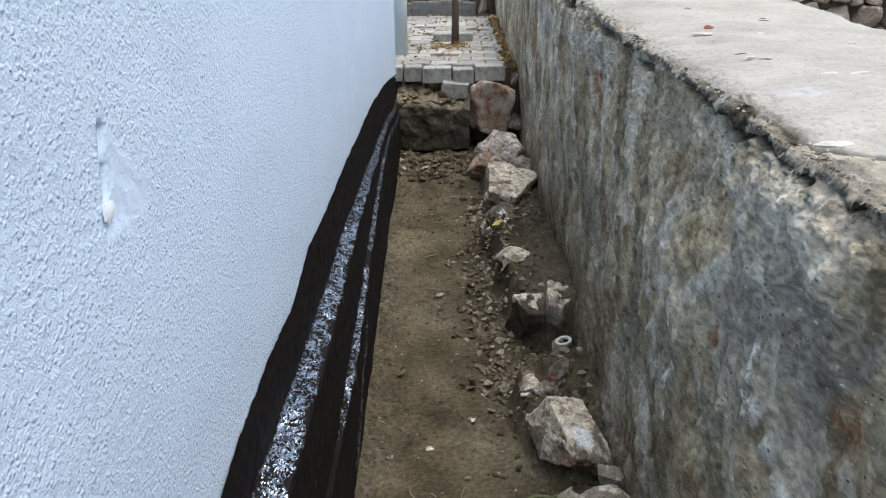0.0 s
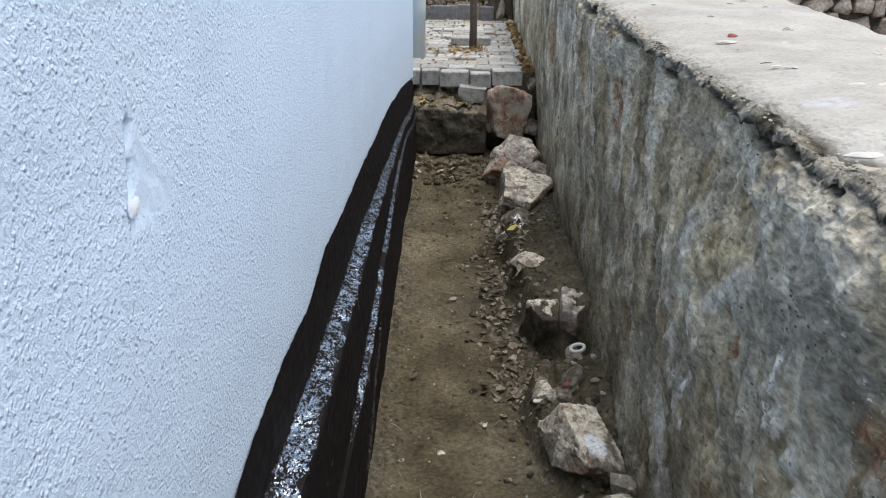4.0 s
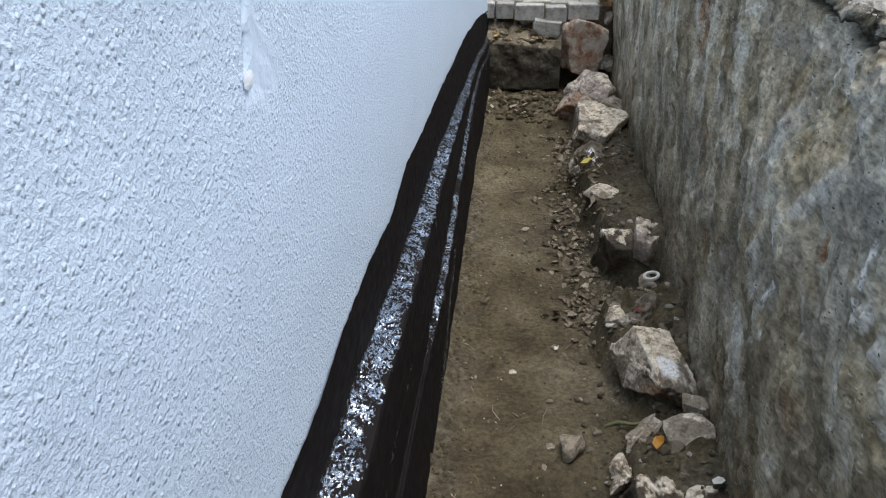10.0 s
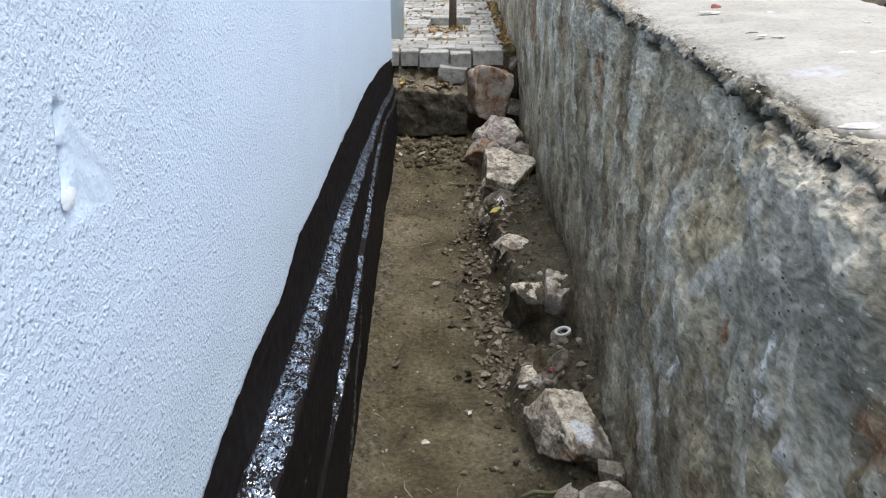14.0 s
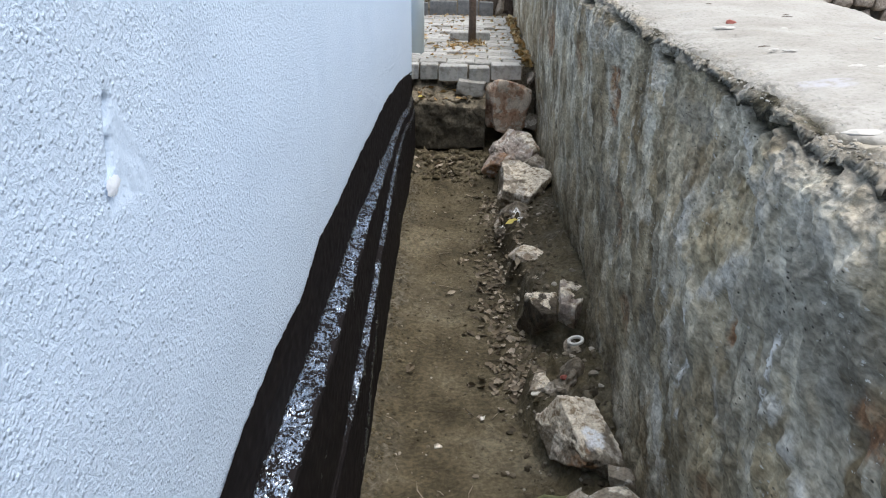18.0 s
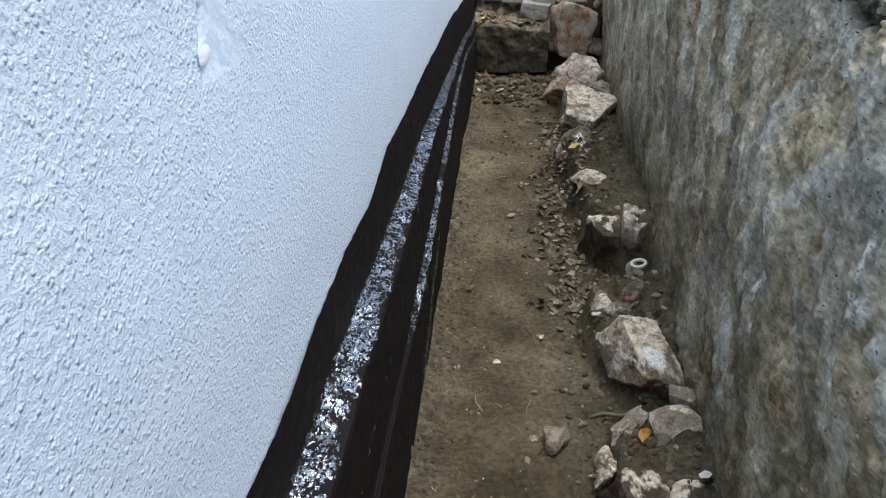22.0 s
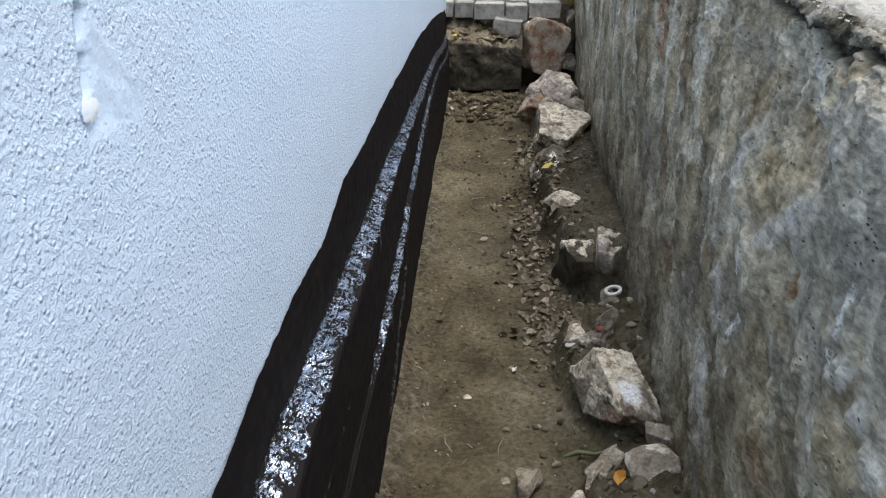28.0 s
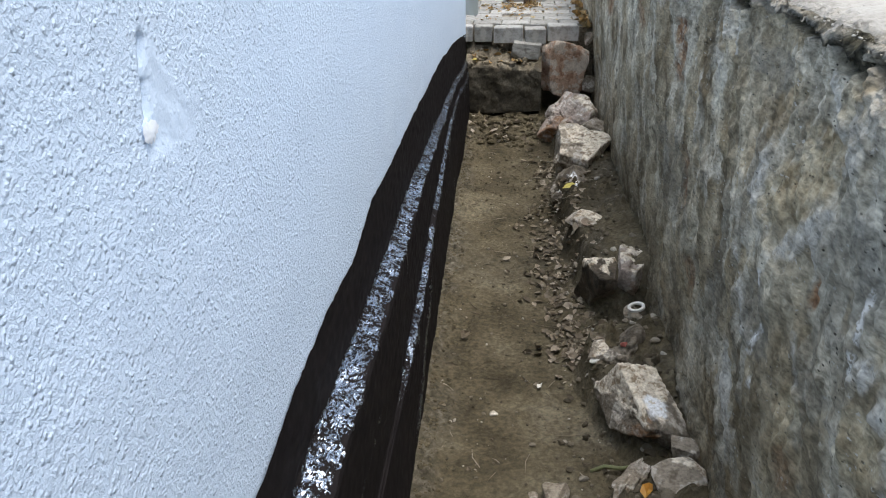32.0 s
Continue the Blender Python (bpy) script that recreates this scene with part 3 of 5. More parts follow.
def build_coating(wall):
    """Black bitumen on the footing: a ledge leans out below the wall's foot, a smaller one lower down."""
    ys = stations(-4.0, -0.6, WALL_END + 0.01, 0.006, 0.0062)
    n = 320
    t = np.linspace(0, 1, n)
    Y, T = np.meshgrid(ys, t, indexing="ij")
    reach = np.clip((0.135 - 0.027 * Y) / 0.1, 0.40, 1.5)
    top = coat_top(Y)
    lip = 0.622 + 0.012 * field(Y * 2.3, 1.0, 0, 41) + 0.006 * field(Y * 9, 1.0, 0, 42) - 0.05 * step(1.9, 3.2, Y) - 0.10 * step(3.2, 4.7, Y)
    foot = lip - 0.014 - 0.006 * field(Y * 3.7, 4.0, 0, 43)
    low = np.interp(Y, [0.8, 1.0, 1.5, 2.0, 2.5, 3.0, 4.7], [0.27, 0.29, 0.35, 0.40, 0.44, 0.49, 0.42]) + 0.012 * field(Y * 5, 6.0, 0, 44)
    low = np.minimum(low, foot - 0.06)
    low2 = low - 0.010
    # the profile from the top down: height, reach
    knots = [0.0, 0.22, 0.27, 0.50, 0.54, 0.70, 0.72, 0.79, 0.81, 1.0]
    zs = [top, lip + 0.012, lip, foot, foot - 0.01, low + 0.012, low, low2, low2 - 0.012, -0.06 + 0 * Y]
    xs = [0.004, 0.006, 0.008, 0.058, 0.061, 0.063, 0.065, 0.088, 0.090, 0.100]
    Z = np.zeros_like(Y)
    X = np.zeros_like(Y)
    for k in range(9):
        a, b = knots[k], knots[k + 1]
        on = (T >= a) & (T <= b)
        u = np.clip((T - a) / (b - a), 0, 1)
        Z = np.where(on, zs[k] * (1 - u) + zs[k + 1] * u, Z)
        X = np.where(on, xs[k] * (1 - u) + xs[k + 1] * u, X)
    X = X - np.where((T > 0.72), 0.015 * (1 - step(0.8, 1.3, Y)) * step(0.72, 0.79, T) * (1 - step(0.81, 1.0, T)), 0)
    X = 0.0045 + (X - 0.004) * reach
    ragged = 0.04 * field(Y * 28, 0.8, 0, 57) + 0.05 * field(Y * 9, 0.8, 0, 59) + 0.02 * field(Y * 70, 0.8, 0, 60)
    ledge = step(0.222, 0.25, T + 0.3 * ragged) * step(0.525, 0.49, T + ragged + 0.035 * step(1.1, 0.2, Y))
    spread = field(Y * 6.5, Z * 9, 0, 51) + 0.5 * field(Y * 24, Z * 24, 0, 52)
    ledge = ledge * step(-0.95, -0.55, spread)
    ledge2 = step(0.70, 0.73, T + 0.3 * ragged) * step(0.825, 0.79, T + 0.4 * ragged) * step(-1.2, -0.8, field(Y * 4.0, 2.0, 0, 53) + 0.4 * field(Y * 21, Z * 10, 0, 54)) * step(0.8, 1.0, Y)
    drip = step(0.70, 0.80, field(Y * 34, 0.5, 0, 55)) * step(0.0, 0.25, field(Y * 34, Z * 8, 0, 56)) * step(0.56, 0.62, T)
    run = np.exp(-((Z - 0.10 - 0.36 * (Y - 1.15) + 0.01 * field(Y * 14, 0.2, 0, 58)) / 0.014) ** 2) * step(0.98, 1.1, Y) * step(1.75, 1.6, Y)
    X = X + 0.007 * run
    dash = np.zeros_like(Y)
    for ya, yb, d, k in ((-0.08, 0.20, 0.0, 1.0), (0.25, 0.40, 0.02, 0.8), (-0.3, 0.05, -0.075, 0.8), (0.45, 0.62, 0.01, 0.6)):
        dash = np.maximum(dash, k * np.exp(-((Z - 0.385 - 0.08 * (Y - 0.2) - d) / 0.006) ** 2) * step(ya - 0.02, ya + 0.02, Y) * step(yb + 0.02, yb - 0.02, Y) * step(-0.2, 0.2, field(Y * 55, d * 40, 0, 63)))
    wet = np.clip(0.50 * ledge + 0.50 * ledge2 + 0.6 * drip + 0.7 * run + 0.9 * dash, 0, 1)
    crinkle = fractal(Y * 42, Z * 42, X * 42, 61, 3, 0.6)
    ridge = np.abs(field(Y * 55, Z * 75, 0, 64))
    X = X + wet * (0.0045 * crinkle + 0.004 * ridge) + (1 - wet) * (0.0012 * field(Y * 25, Z * 60, 0, 65) + 0.002 * field(Y * 4, Z * 4, 0, 66))
    Z = Z + wet * 0.006 * fractal(Y * 48, X * 48, Z * 30, 71, 3, 0.6)
    X = np.maximum(X, 0.0035)
    v, f = sheet(np.stack([X, Y, Z], -1), True)
    ob = solid("bitumen_coating", v, f, BITUMEN, wall, True, {"wet": wet})
    return tagged(ob, "fresh black bitumen coating with a glossy wet ledge")


# ---- retaining wall ----
def spot(Y, Z, y, z, ry, rz, seed, tilt=0.0):
    """An uneven patch, 1 inside and 0 outside. tilt: how far it leans over, height for length."""
    r = np.hypot((Y - y) / ry, (Z - z + tilt * (Y - y)) / rz)
    return step(1.05, 0.62, r + 0.35 * field(Y * 14, Z * 16, 0, seed) + 0.22 * field(Y * 48, Z * 48, 0, seed + 1))


def stroke(Y, Z, a, b, wide, seed):
    """An uneven line from a to b."""
    (ya, za), (yb, zb) = a, b
    h = np.clip(((Y - ya) * (yb - ya) + (Z - za) * (zb - za)) / ((yb - ya) ** 2 + (zb - za) ** 2), 0, 1)
    off = np.hypot(Y - ya - h * (yb - ya), Z - za - h * (zb - za)) + wide * 0.4 * field(Y * 30, Z * 30, 0, seed)
    return step(wide * 1.4, wide * 0.6, off)


def wall_head(y):
    return 1.408 + 0.012 * field(y * 2.1, 0.3, 0, 81) + 0.008 * field(y * 8, 0.3, 0, 82)


def rim_inset(y):
    """Where the crack under the top slab runs: in from the wall's edge, or below it where negative."""
    return np.interp(y, [-0.6, -0.2, -0.02, 0.03, 0.16, 0.27, 0.34, 0.46, 0.62, 0.78, 0.9, 1.1, 1.5, 2.4, 3.4, 5.0], [0.26, 0.15, 0.07, 0.045, 0.024, 0.022, -0.004, -0.020, -0.022, -0.004, 0.016, 0.026, 0.03, 0.02, 0.03, 0.02]) + 0.010 * field(y * 9, 0.4, 0, 345) + 0.007 * field(y * 31, 0.4, 0, 347)


def rim_open(y):
    """How far that crack gapes."""
    return step(-0.25, 0.15, 0.8 * field(y * 6.5, 2.4, 0, 349) + 1.7 * np.exp(-(np.abs(y - 0.05) / 0.36) ** 3) + 0.25 * np.exp(-((y - 1.1) / 0.25) ** 2) - 0.5)


def build_retaining_wall():
    ys = stations(-4.0, -0.5, 9.2, 0.0046, 0.0058)
    face = np.concatenate([np.linspace(0, 0.86, 150), np.linspace(0.86, 1, 90)[1:]])
    cap = np.concatenate([np.linspace(0, 0.2, 48), np.linspace(0.2, 1, 60)[1:]])[1:]
    T = np.concatenate([face, 1 + cap, [2.05, 2.4, 3.0]])
    Y, T = np.meshgrid(ys, T, indexing="ij")
    head = wall_head(Y)
    on_face, on_cap = T <= 1, (T > 1) & (T <= 2)
    on = on_face.astype(float)
    u = np.clip(T - 1, 0, 1)
    w = np.clip(T - 2, 0, 1)
    depth = 0.66 + 0.02 * field(Y * 3, 2.2, 0, 83)
    Z = np.where(on_face, -0.15 + T * (head + 0.15), head + 0.022 * step(0, 0.35, u) - 1.3 * w)
    X0 = 0.928 - 0.064 * np.clip(Z / 0.9, 0, 1)
    X = np.where(on_face, X0, 0.864 + u * depth + 0.02 * w)
    arc = np.where(on_face, Z - head, u * depth)
    close = step(0.03, 0.008, np.gradient(ys)[:, None])
    # relief of the face: swells over the stones behind, hollows between them, trowelled skims, grit
    swell = 0.018 * field(Y * 2.2, Z * 2.2, 0, 91) + 0.010 * field(Y * 5.2, Z * 4.6, 0, 92) + 0.003 * field(Y * 11, Z * 9, 0, 90)
    d1, d2, own = cells(Y * 4.2 + 0.5 * field(Y * 6, Z * 6, 0, 93), Z * 4.6 + 0.5 * field(Y * 6, Z * 6, 0, 94), 95)
    joint = step(0.20, 0.0, d2 - d1)
    flake = step(0.02, 0.10, fractal(Y * 6.3, Z * 3.6, 0, 97, 4, 0.6))
    grit = 0.0042 * fractal(Y * 20, Z * 20, 0, 96, 4, 0.65) * (0.4 + 0.6 * close) + 0.0018 * close * field(Y * 70, Z * 60, 0, 99)
    stone = np.maximum.reduce([spot(Y, Z, y, z, ry, rz, 101 + 2 * i, tilt) * k for i, (y, z, ry, rz, tilt, k) in enumerate([
        (0.285, 1.165, 0.19, 0.088, 0.34, 1.0), (1.67, 0.39, 0.085, 0.16, 0, 0.9), (1.14, 0.56, 0.10, 0.10, 0, 0.85), (0.86, 1.085, 0.065, 0.05, 0, 0.9),
        (0.19, 0.765, 0.055, 0.09, 0, 0.95), (-0.09, 0.915, 0.07, 0.07, 0, 0.95), (2.6, 0.75, 0.2, 0.1, 0, 0.5), (3.6, 0.7, 0.3, 0.1, 0, 0.5),
        (5.3, 1.0, 0.5, 0.2, 0, 0.6), (4.75, 0.95, 0.10, 0.4, 0, 0.8), (0.42, 0.42, 0.10, 0.08, 0, 0.6), (-0.35, 0.93, 0.08, 0.06, 0, 0.5)])])
    stone = np.maximum(stone, 0.8 * np.maximum(stroke(Y, Z, (0.76, 1.28), (0.80, 1.18), 0.010, 501), stroke(Y, Z, (0.80, 1.18), (0.87, 1.08), 0.016, 503)))
    rust = np.maximum.reduce([spot(Y, Z, y, z, ry, rz, 121 + 2 * i) * k for i, (y, z, ry, rz, k) in enumerate([
        (1.54, 1.155, 0.085, 0.105, 1.0), (3.65, 1.04, 0.22, 0.14, 0.9), (2.39, 1.14, 0.11, 0.08, 0.7), (1.31, 0.885, 0.055, 0.050, 0.75), (1.27, 0.775, 0.040, 0.065, 0.8),
        (0.18, 1.018, 0.020, 0.040, 1.0), (-0.285, 1.155, 0.045, 0.045, 1.0), (4.4, 1.0, 0.2, 0.1, 0.6), (0.15, 0.70, 0.04, 0.04, 0.5), (1.1, 0.60, 0.06, 0.08, 0.6)])])
    pale = np.maximum.reduce([spot(Y, Z, y, z, ry, rz, 301 + 2 * i, tilt) * k for i, (y, z, ry, rz, tilt, k) in enumerate([
        (0.25, 1.085, 0.10, 0.032, 0.7, 0.8), (0.185, 1.085, 0.025, 0.055, 0, 0.7), (0.50, 1.11, 0.045, 0.075, 0, 0.75), (1.01, 1.20, 0.07, 0.05, 0, 0.5),
        (-0.05, 1.015, 0.055, 0.035, 0.5, 0.9), (-0.115, 0.99, 0.030, 0.035, 0, 0.8), (-0.17, 0.96, 0.035, 0.035, 0, 0.8), (-0.20, 0.915, 0.04, 0.03, 0, 0.7),
        (0.10, 1.30, 0.17, 0.055, 0.5, 0.5), (-0.12, 1.33, 0.14, 0.05, 0, 0.4), (0.93, 1.34, 0.10, 0.05, 0, 0.55), (1.9, 1.30, 0.5, 0.07, 0, 0.45), (3.2, 1.25, 0.5, 0.1, 0, 0.4), (5.6, 1.2, 0.6, 0.15, 0, 0.5)])])
    for i, (a, b, wide, k) in enumerate([((0.66, 0.61), (0.57, 0.54), 0.040, 0.75), ((0.57, 0.54), (0.45, 0.44), 0.045, 0.6), ((0.587, 0.93), (0.512, 0.87), 0.008, 0.6), ((0.512, 0.87), (0.445, 0.80), 0.010, 0.6),
                                         ((0.90, 1.33), (0.86, 1.27), 0.008, 0.9), ((0.285, 1.335), (0.205, 1.285), 0.012, 0.9), ((0.21, 0.92), (0.15, 0.82), 0.012, 0.4)]):
        pale = np.maximum(pale, k * stroke(Y, Z, a, b, wide, 511 + i))
    dull = np.maximum.reduce([spot(Y, Z, y, z, ry, rz, 601 + 2 * i) * k for i, (y, z, ry, rz, k) in enumerate([
        (0.04, 1.12, 0.17, 0.11, 1.0), (-0.17, 1.20, 0.17, 0.12, 0.9), (0.02, 1.28, 0.20, 0.06, 0.6), (0.42, 0.86, 0.12, 0.09, 0.7), (0.62, 1.29, 0.20, 0.05, 0.7), (1.5, 0.75, 0.35, 0.16, 0.6), (0.78, 0.72, 0.12, 0.10, 0.6)])])
    mud = step(0.30, 0.06, Z - 0.16 * step(0.6, 1.3, Y) + 0.08 * step(0.7, 0.3, Y) - 0.12 * field(Y * 3.1, Z * 2, 0, 551) - 0.07 * field(Y * 10, Z * 5, 0, 553)) * 0.9
    mud = np.maximum(mud, 0.75 * step(0.15, 0.5, field(Y * 2.3, Z * 1.1, 0, 555) + 0.4 * field(Y * 8, Z * 4, 0, 557)) * step(0.70, 0.40, Z) * step(0.7, 1.1, Y))
    scratch = np.zeros_like(Y)
    for (ya, za), (yb, zb), wide in (((-0.033, 1.125), (-0.010, 1.003), 0.0068), ((-0.010, 1.003), (-0.004, 0.992), 0.009), ((0.372, 0.85), (0.398, 0.785), 0.0075), ((0.385, 0.967), (0.392, 0.926), 0.005), ((0.37, 0.735), (0.385, 0.70), 0.006)):
        h = np.clip(((Y - ya) * (yb - ya) + (Z - za) * (zb - za)) / ((yb - ya) ** 2 + (zb - za) ** 2), 0, 1)
        off = np.hypot(Y - ya - h * (yb - ya), Z - za - h * (zb - za))
        scratch = np.maximum(scratch, step(wide * 1.6, wide * 0.5, off) * step(-0.45, 0.0, field(Y * 90, Z * 90, 0, 319)))
    push = swell + 0.006 * (own - 0.5) - 0.004 * joint + 0.004 * flake + 1.3 * grit - 0.007 * rust + 0.004 * stone * fractal(Y * 26, Z * 20, 0, 137, 3) + 0.004 * pale
    X = X - on * push * step(1.0, 0.96, T)
    # the top: worn and nearly flat, with shallow pits
    uneven = 0.005 * fractal(Y * 3.2, X * 3.2, 0, 141, 4) + 0.0014 * fractal(Y * 30, X * 30, 0, 145, 3, 0.6)
    pits = step(0.72, 0.95, field(Y * 9, X * 14, 0, 149)) * 0.006
    Z = Z + np.where(on_cap, uneven - pits, 0)
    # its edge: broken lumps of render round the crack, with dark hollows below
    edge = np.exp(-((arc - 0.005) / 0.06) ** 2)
    chunk1, chunk2, chunk = cells(Y * 19 + 0.8 * field(Y * 16, arc * 22, 0, 323), arc * 27 + 0.8 * field(Y * 16, arc * 22, 0, 324), 325)
    lumpy = 0.75 * fractal(Y * 11, arc * 15, 0, 321, 4, 0.6) + 0.8 * (chunk - 0.5) - 0.8 * step(0.16, 0.0, chunk2 - chunk1)
    crack = np.exp(-((arc - rim_inset(Y)) / (0.011 + 0.007 * field(Y * 17, 1.1, 0, 343))) ** 2) * rim_open(Y) * (1 - 0.55 * step(0.36, 0.5, Y))
    hollow = np.zeros_like(Y)
    for i, (y, a, ry, ra) in enumerate([(0.255, -0.036, 0.048, 0.026), (0.46, -0.024, 0.10, 0.009), (0.175, -0.046, 0.034, 0.018), (0.10, -0.016, 0.05, 0.011), (0.010, -0.013, 0.024, 0.011), (-0.045, -0.018, 0.008, 0.017),
                                        (-0.070, -0.022, 0.010, 0.008), (-0.19, -0.014, 0.014, 0.014), (0.90, -0.045, 0.055, 0.012), (0.85, -0.03, 0.03, 0.020), (1.12, -0.004, 0.06, 0.015), (1.45, -0.03, 0.12, 0.02), (2.2, -0.03, 0.2, 0.02)]):
        hollow = np.maximum(hollow, spot(Y, arc, y, a, ry * 1.25, ra * 1.25, 571 + 2 * i))
    deep = np.clip(crack + hollow, 0, 1)
    out = edge * (0.009 * lumpy + 0.0075 * close * fractal(Y * 36, arc * 40, 0, 331, 4, 0.7))
    X = X - on * out + on * (0.030 * hollow + 0.022 * crack + 0.010 * np.exp(-(arc / 0.03) ** 2))
    Z = Z + np.where(on_cap, 0.7 * out - 0.026 * crack - 0.012 * hollow - 0.012 * np.exp(-(arc / 0.025) ** 2), 0)
    dust = np.where(on_cap, 0.55 + 0.45 * step(-0.006, 0.012, arc - rim_inset(Y) + 0.010 * field(Y * 20, X * 20, 0, 155)), 0)
    dust = np.maximum(dust, step(0.30, 0.55, 0.9 * np.exp(-((arc + 0.004) / 0.035) ** 2) + 0.28 * fractal(Y * 13, arc * 17, 0, 156, 3)) * step(-0.055, -0.015, arc) * (T <= 2) * 0.6)
    dust = np.where(T > 2, 1.0, dust)
    # crack and hollows take the moss tone in full, standing in for their shade
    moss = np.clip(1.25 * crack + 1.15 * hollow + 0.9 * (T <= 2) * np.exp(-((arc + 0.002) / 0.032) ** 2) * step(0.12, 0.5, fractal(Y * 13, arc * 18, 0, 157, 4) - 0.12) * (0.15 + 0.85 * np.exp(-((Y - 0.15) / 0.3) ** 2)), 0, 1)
    v, f = sheet(np.stack([X, Y, Z], -1), True)
    m = Y.shape[1]
    f = f.tolist() + [tuple(range(m))[::-1], tuple(range(len(v) - m, len(v)))]
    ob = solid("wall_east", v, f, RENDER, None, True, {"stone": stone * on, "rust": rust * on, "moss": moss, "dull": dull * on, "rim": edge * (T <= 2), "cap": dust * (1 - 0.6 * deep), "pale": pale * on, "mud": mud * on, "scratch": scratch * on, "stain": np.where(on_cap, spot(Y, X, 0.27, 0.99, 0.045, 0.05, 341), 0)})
    return tagged(ob, "thick retaining wall, grey cement render over stones, worn cream top", "wall", kind="structure")


# ---- ground ----
def bank(X, Y):
    """Height of the trench floor: level in the middle; along the wall a low bank of earth breaks off steeply between the stones."""
    brink = np.interp(Y, [-0.6, 0.2, 0.36, 0.55, 0.75, 0.9, 1.05, 1.3, 1.5, 1.64, 1.76, 1.90, 2.2, 2.4, 2.6, 3.0, 3.5, 4.0, 4.5], [0.72, 0.70, 0.74, 0.67, 0.655, 0.76, 0.74, 0.675, 0.655, 0.70, 0.86, 0.80, 0.645, 0.69, 0.64, 0.62, 0.62, 0.60, 0.64])
    high = np.interp(Y, [-0.6, 0.1, 0.35, 0.45, 0.55, 0.66, 0.80, 0.92, 1.1, 1.3, 1.5, 1.62, 1.70, 1.87, 1.95, 2.4, 2.6, 3.0, 3.5, 4.2], [0.05, 0.05, 0.05, 0.08, 0.14, 0.145, 0.125, 0.05, 0.12, 0.17, 0.185, 0.15, 0.01, 0.015, 0.205, 0.19, 0.175, 0.165, 0.165, 0.13])
    ragged = X + 0.030 * field(Y * 6, X * 3, 0, 161) + 0.014 * field(Y * 19, X * 9, 0, 162)
    rise = high * (0.80 * step(-0.035, 0.03, ragged - brink) + 0.20 * step(-0.10, 0.14, ragged - brink)) * (1 + 0.25 * step(0.72, 0.92, X))
    rise = rise * step(4.9, 4.2, Y)
    heap = 0.035 * np.exp(-(((X - 0.62) / 0.10) ** 2 + ((Y - 1.72) / 0.20) ** 2))
    far = 0.10 * step(3.9, 4.6, Y)
    return rise + heap + far * 0.9 + 0.018 * step(0.20, 0.08, X) + 0.008 * field(X * 2.4, Y * 2.4, 0, 163) + 0.004 * field(X * 9, Y * 9, 0, 164)


def build_trench_floor():
    xs = np.concatenate([np.arange(-0.03, 0.58, 0.010), np.arange(0.58, 0.84, 0.006), np.arange(0.84, 1.0, 0.011)])
    ys = stations(-4.0, -0.4, 4.98, 0.007, 0.005)
    Y, X = np.meshgrid(ys, xs, indexing="ij")
    clods = np.maximum(0, fractal(X * 26, Y * 26, 0, 171, 4, 0.6))
    amount = 0.35 + 0.9 * step(0.55, 0.72, X) + 0.9 * step(0.26, 0.12, X) + 0.8 * step(4.2, 4.7, Y)
    Z = bank(X, Y) + 0.012 * amount * clods * clods + 0.0022 * field(X * 70, Y * 70, 0, 176)
    Z = Z - 0.010 * step(0.35, 0.75, field(X * 6, Y * 4, 0, 177)) * step(0.7, 0.5, X)
    crumbs = np.clip(0.7 * step(0.21, 0.12, X + 0.027 * Y - 0.02 + 0.05 * field(Y * 9, X * 9, 0, 178)) + 0.55 * step(0.15, 0.6, field(X * 7, Y * 7, 0, 179)) * step(0.5, 0.8, X) + 0.25 * step(0.3, 0.6, field(X * 3, Y * 3, 0, 180)), 0, 1)
    v, f = sheet(np.stack([X, Y, Z], -1), True)
    ob = solid("ground_trench", v, f, SOIL, None, True, {"crumbs": crumbs})
    return tagged(ob, "bare trodden brown soil of a narrow trench", "ground", kind="structure")


def build_ground():
    """One sheet out to the horizon, open where the trench is dug."""
    R, z = 900.0, 0.575
    x0, x1, y0, y1 = -0.05, 0.99, -4.0, 4.97
    v = [(-R, -R, z), (R, -R, z), (R, R, z), (-R, R, z), (x0, y0, z), (x1, y0, z), (x1, y1, z), (x0, y1, z),
         (x0, y0, -0.3), (x1, y0, -0.3), (x1, y1, -0.3), (x0, y1, -0.3)]
    f = [(0, 1, 5, 4), (1, 2, 6, 5), (2, 3, 7, 6), (3, 0, 4, 7), (4, 5, 9, 8), (5, 6, 10, 9), (6, 7, 11, 10), (7, 4, 8, 11)]
    return tagged(solid("ground", v, f, EARTH, None, False), "bare brown earth round the house", "ground", kind="structure")


house = build_house_wall()
build_coating(house)
build_retaining_wall()
build_trench_floor()
build_ground()


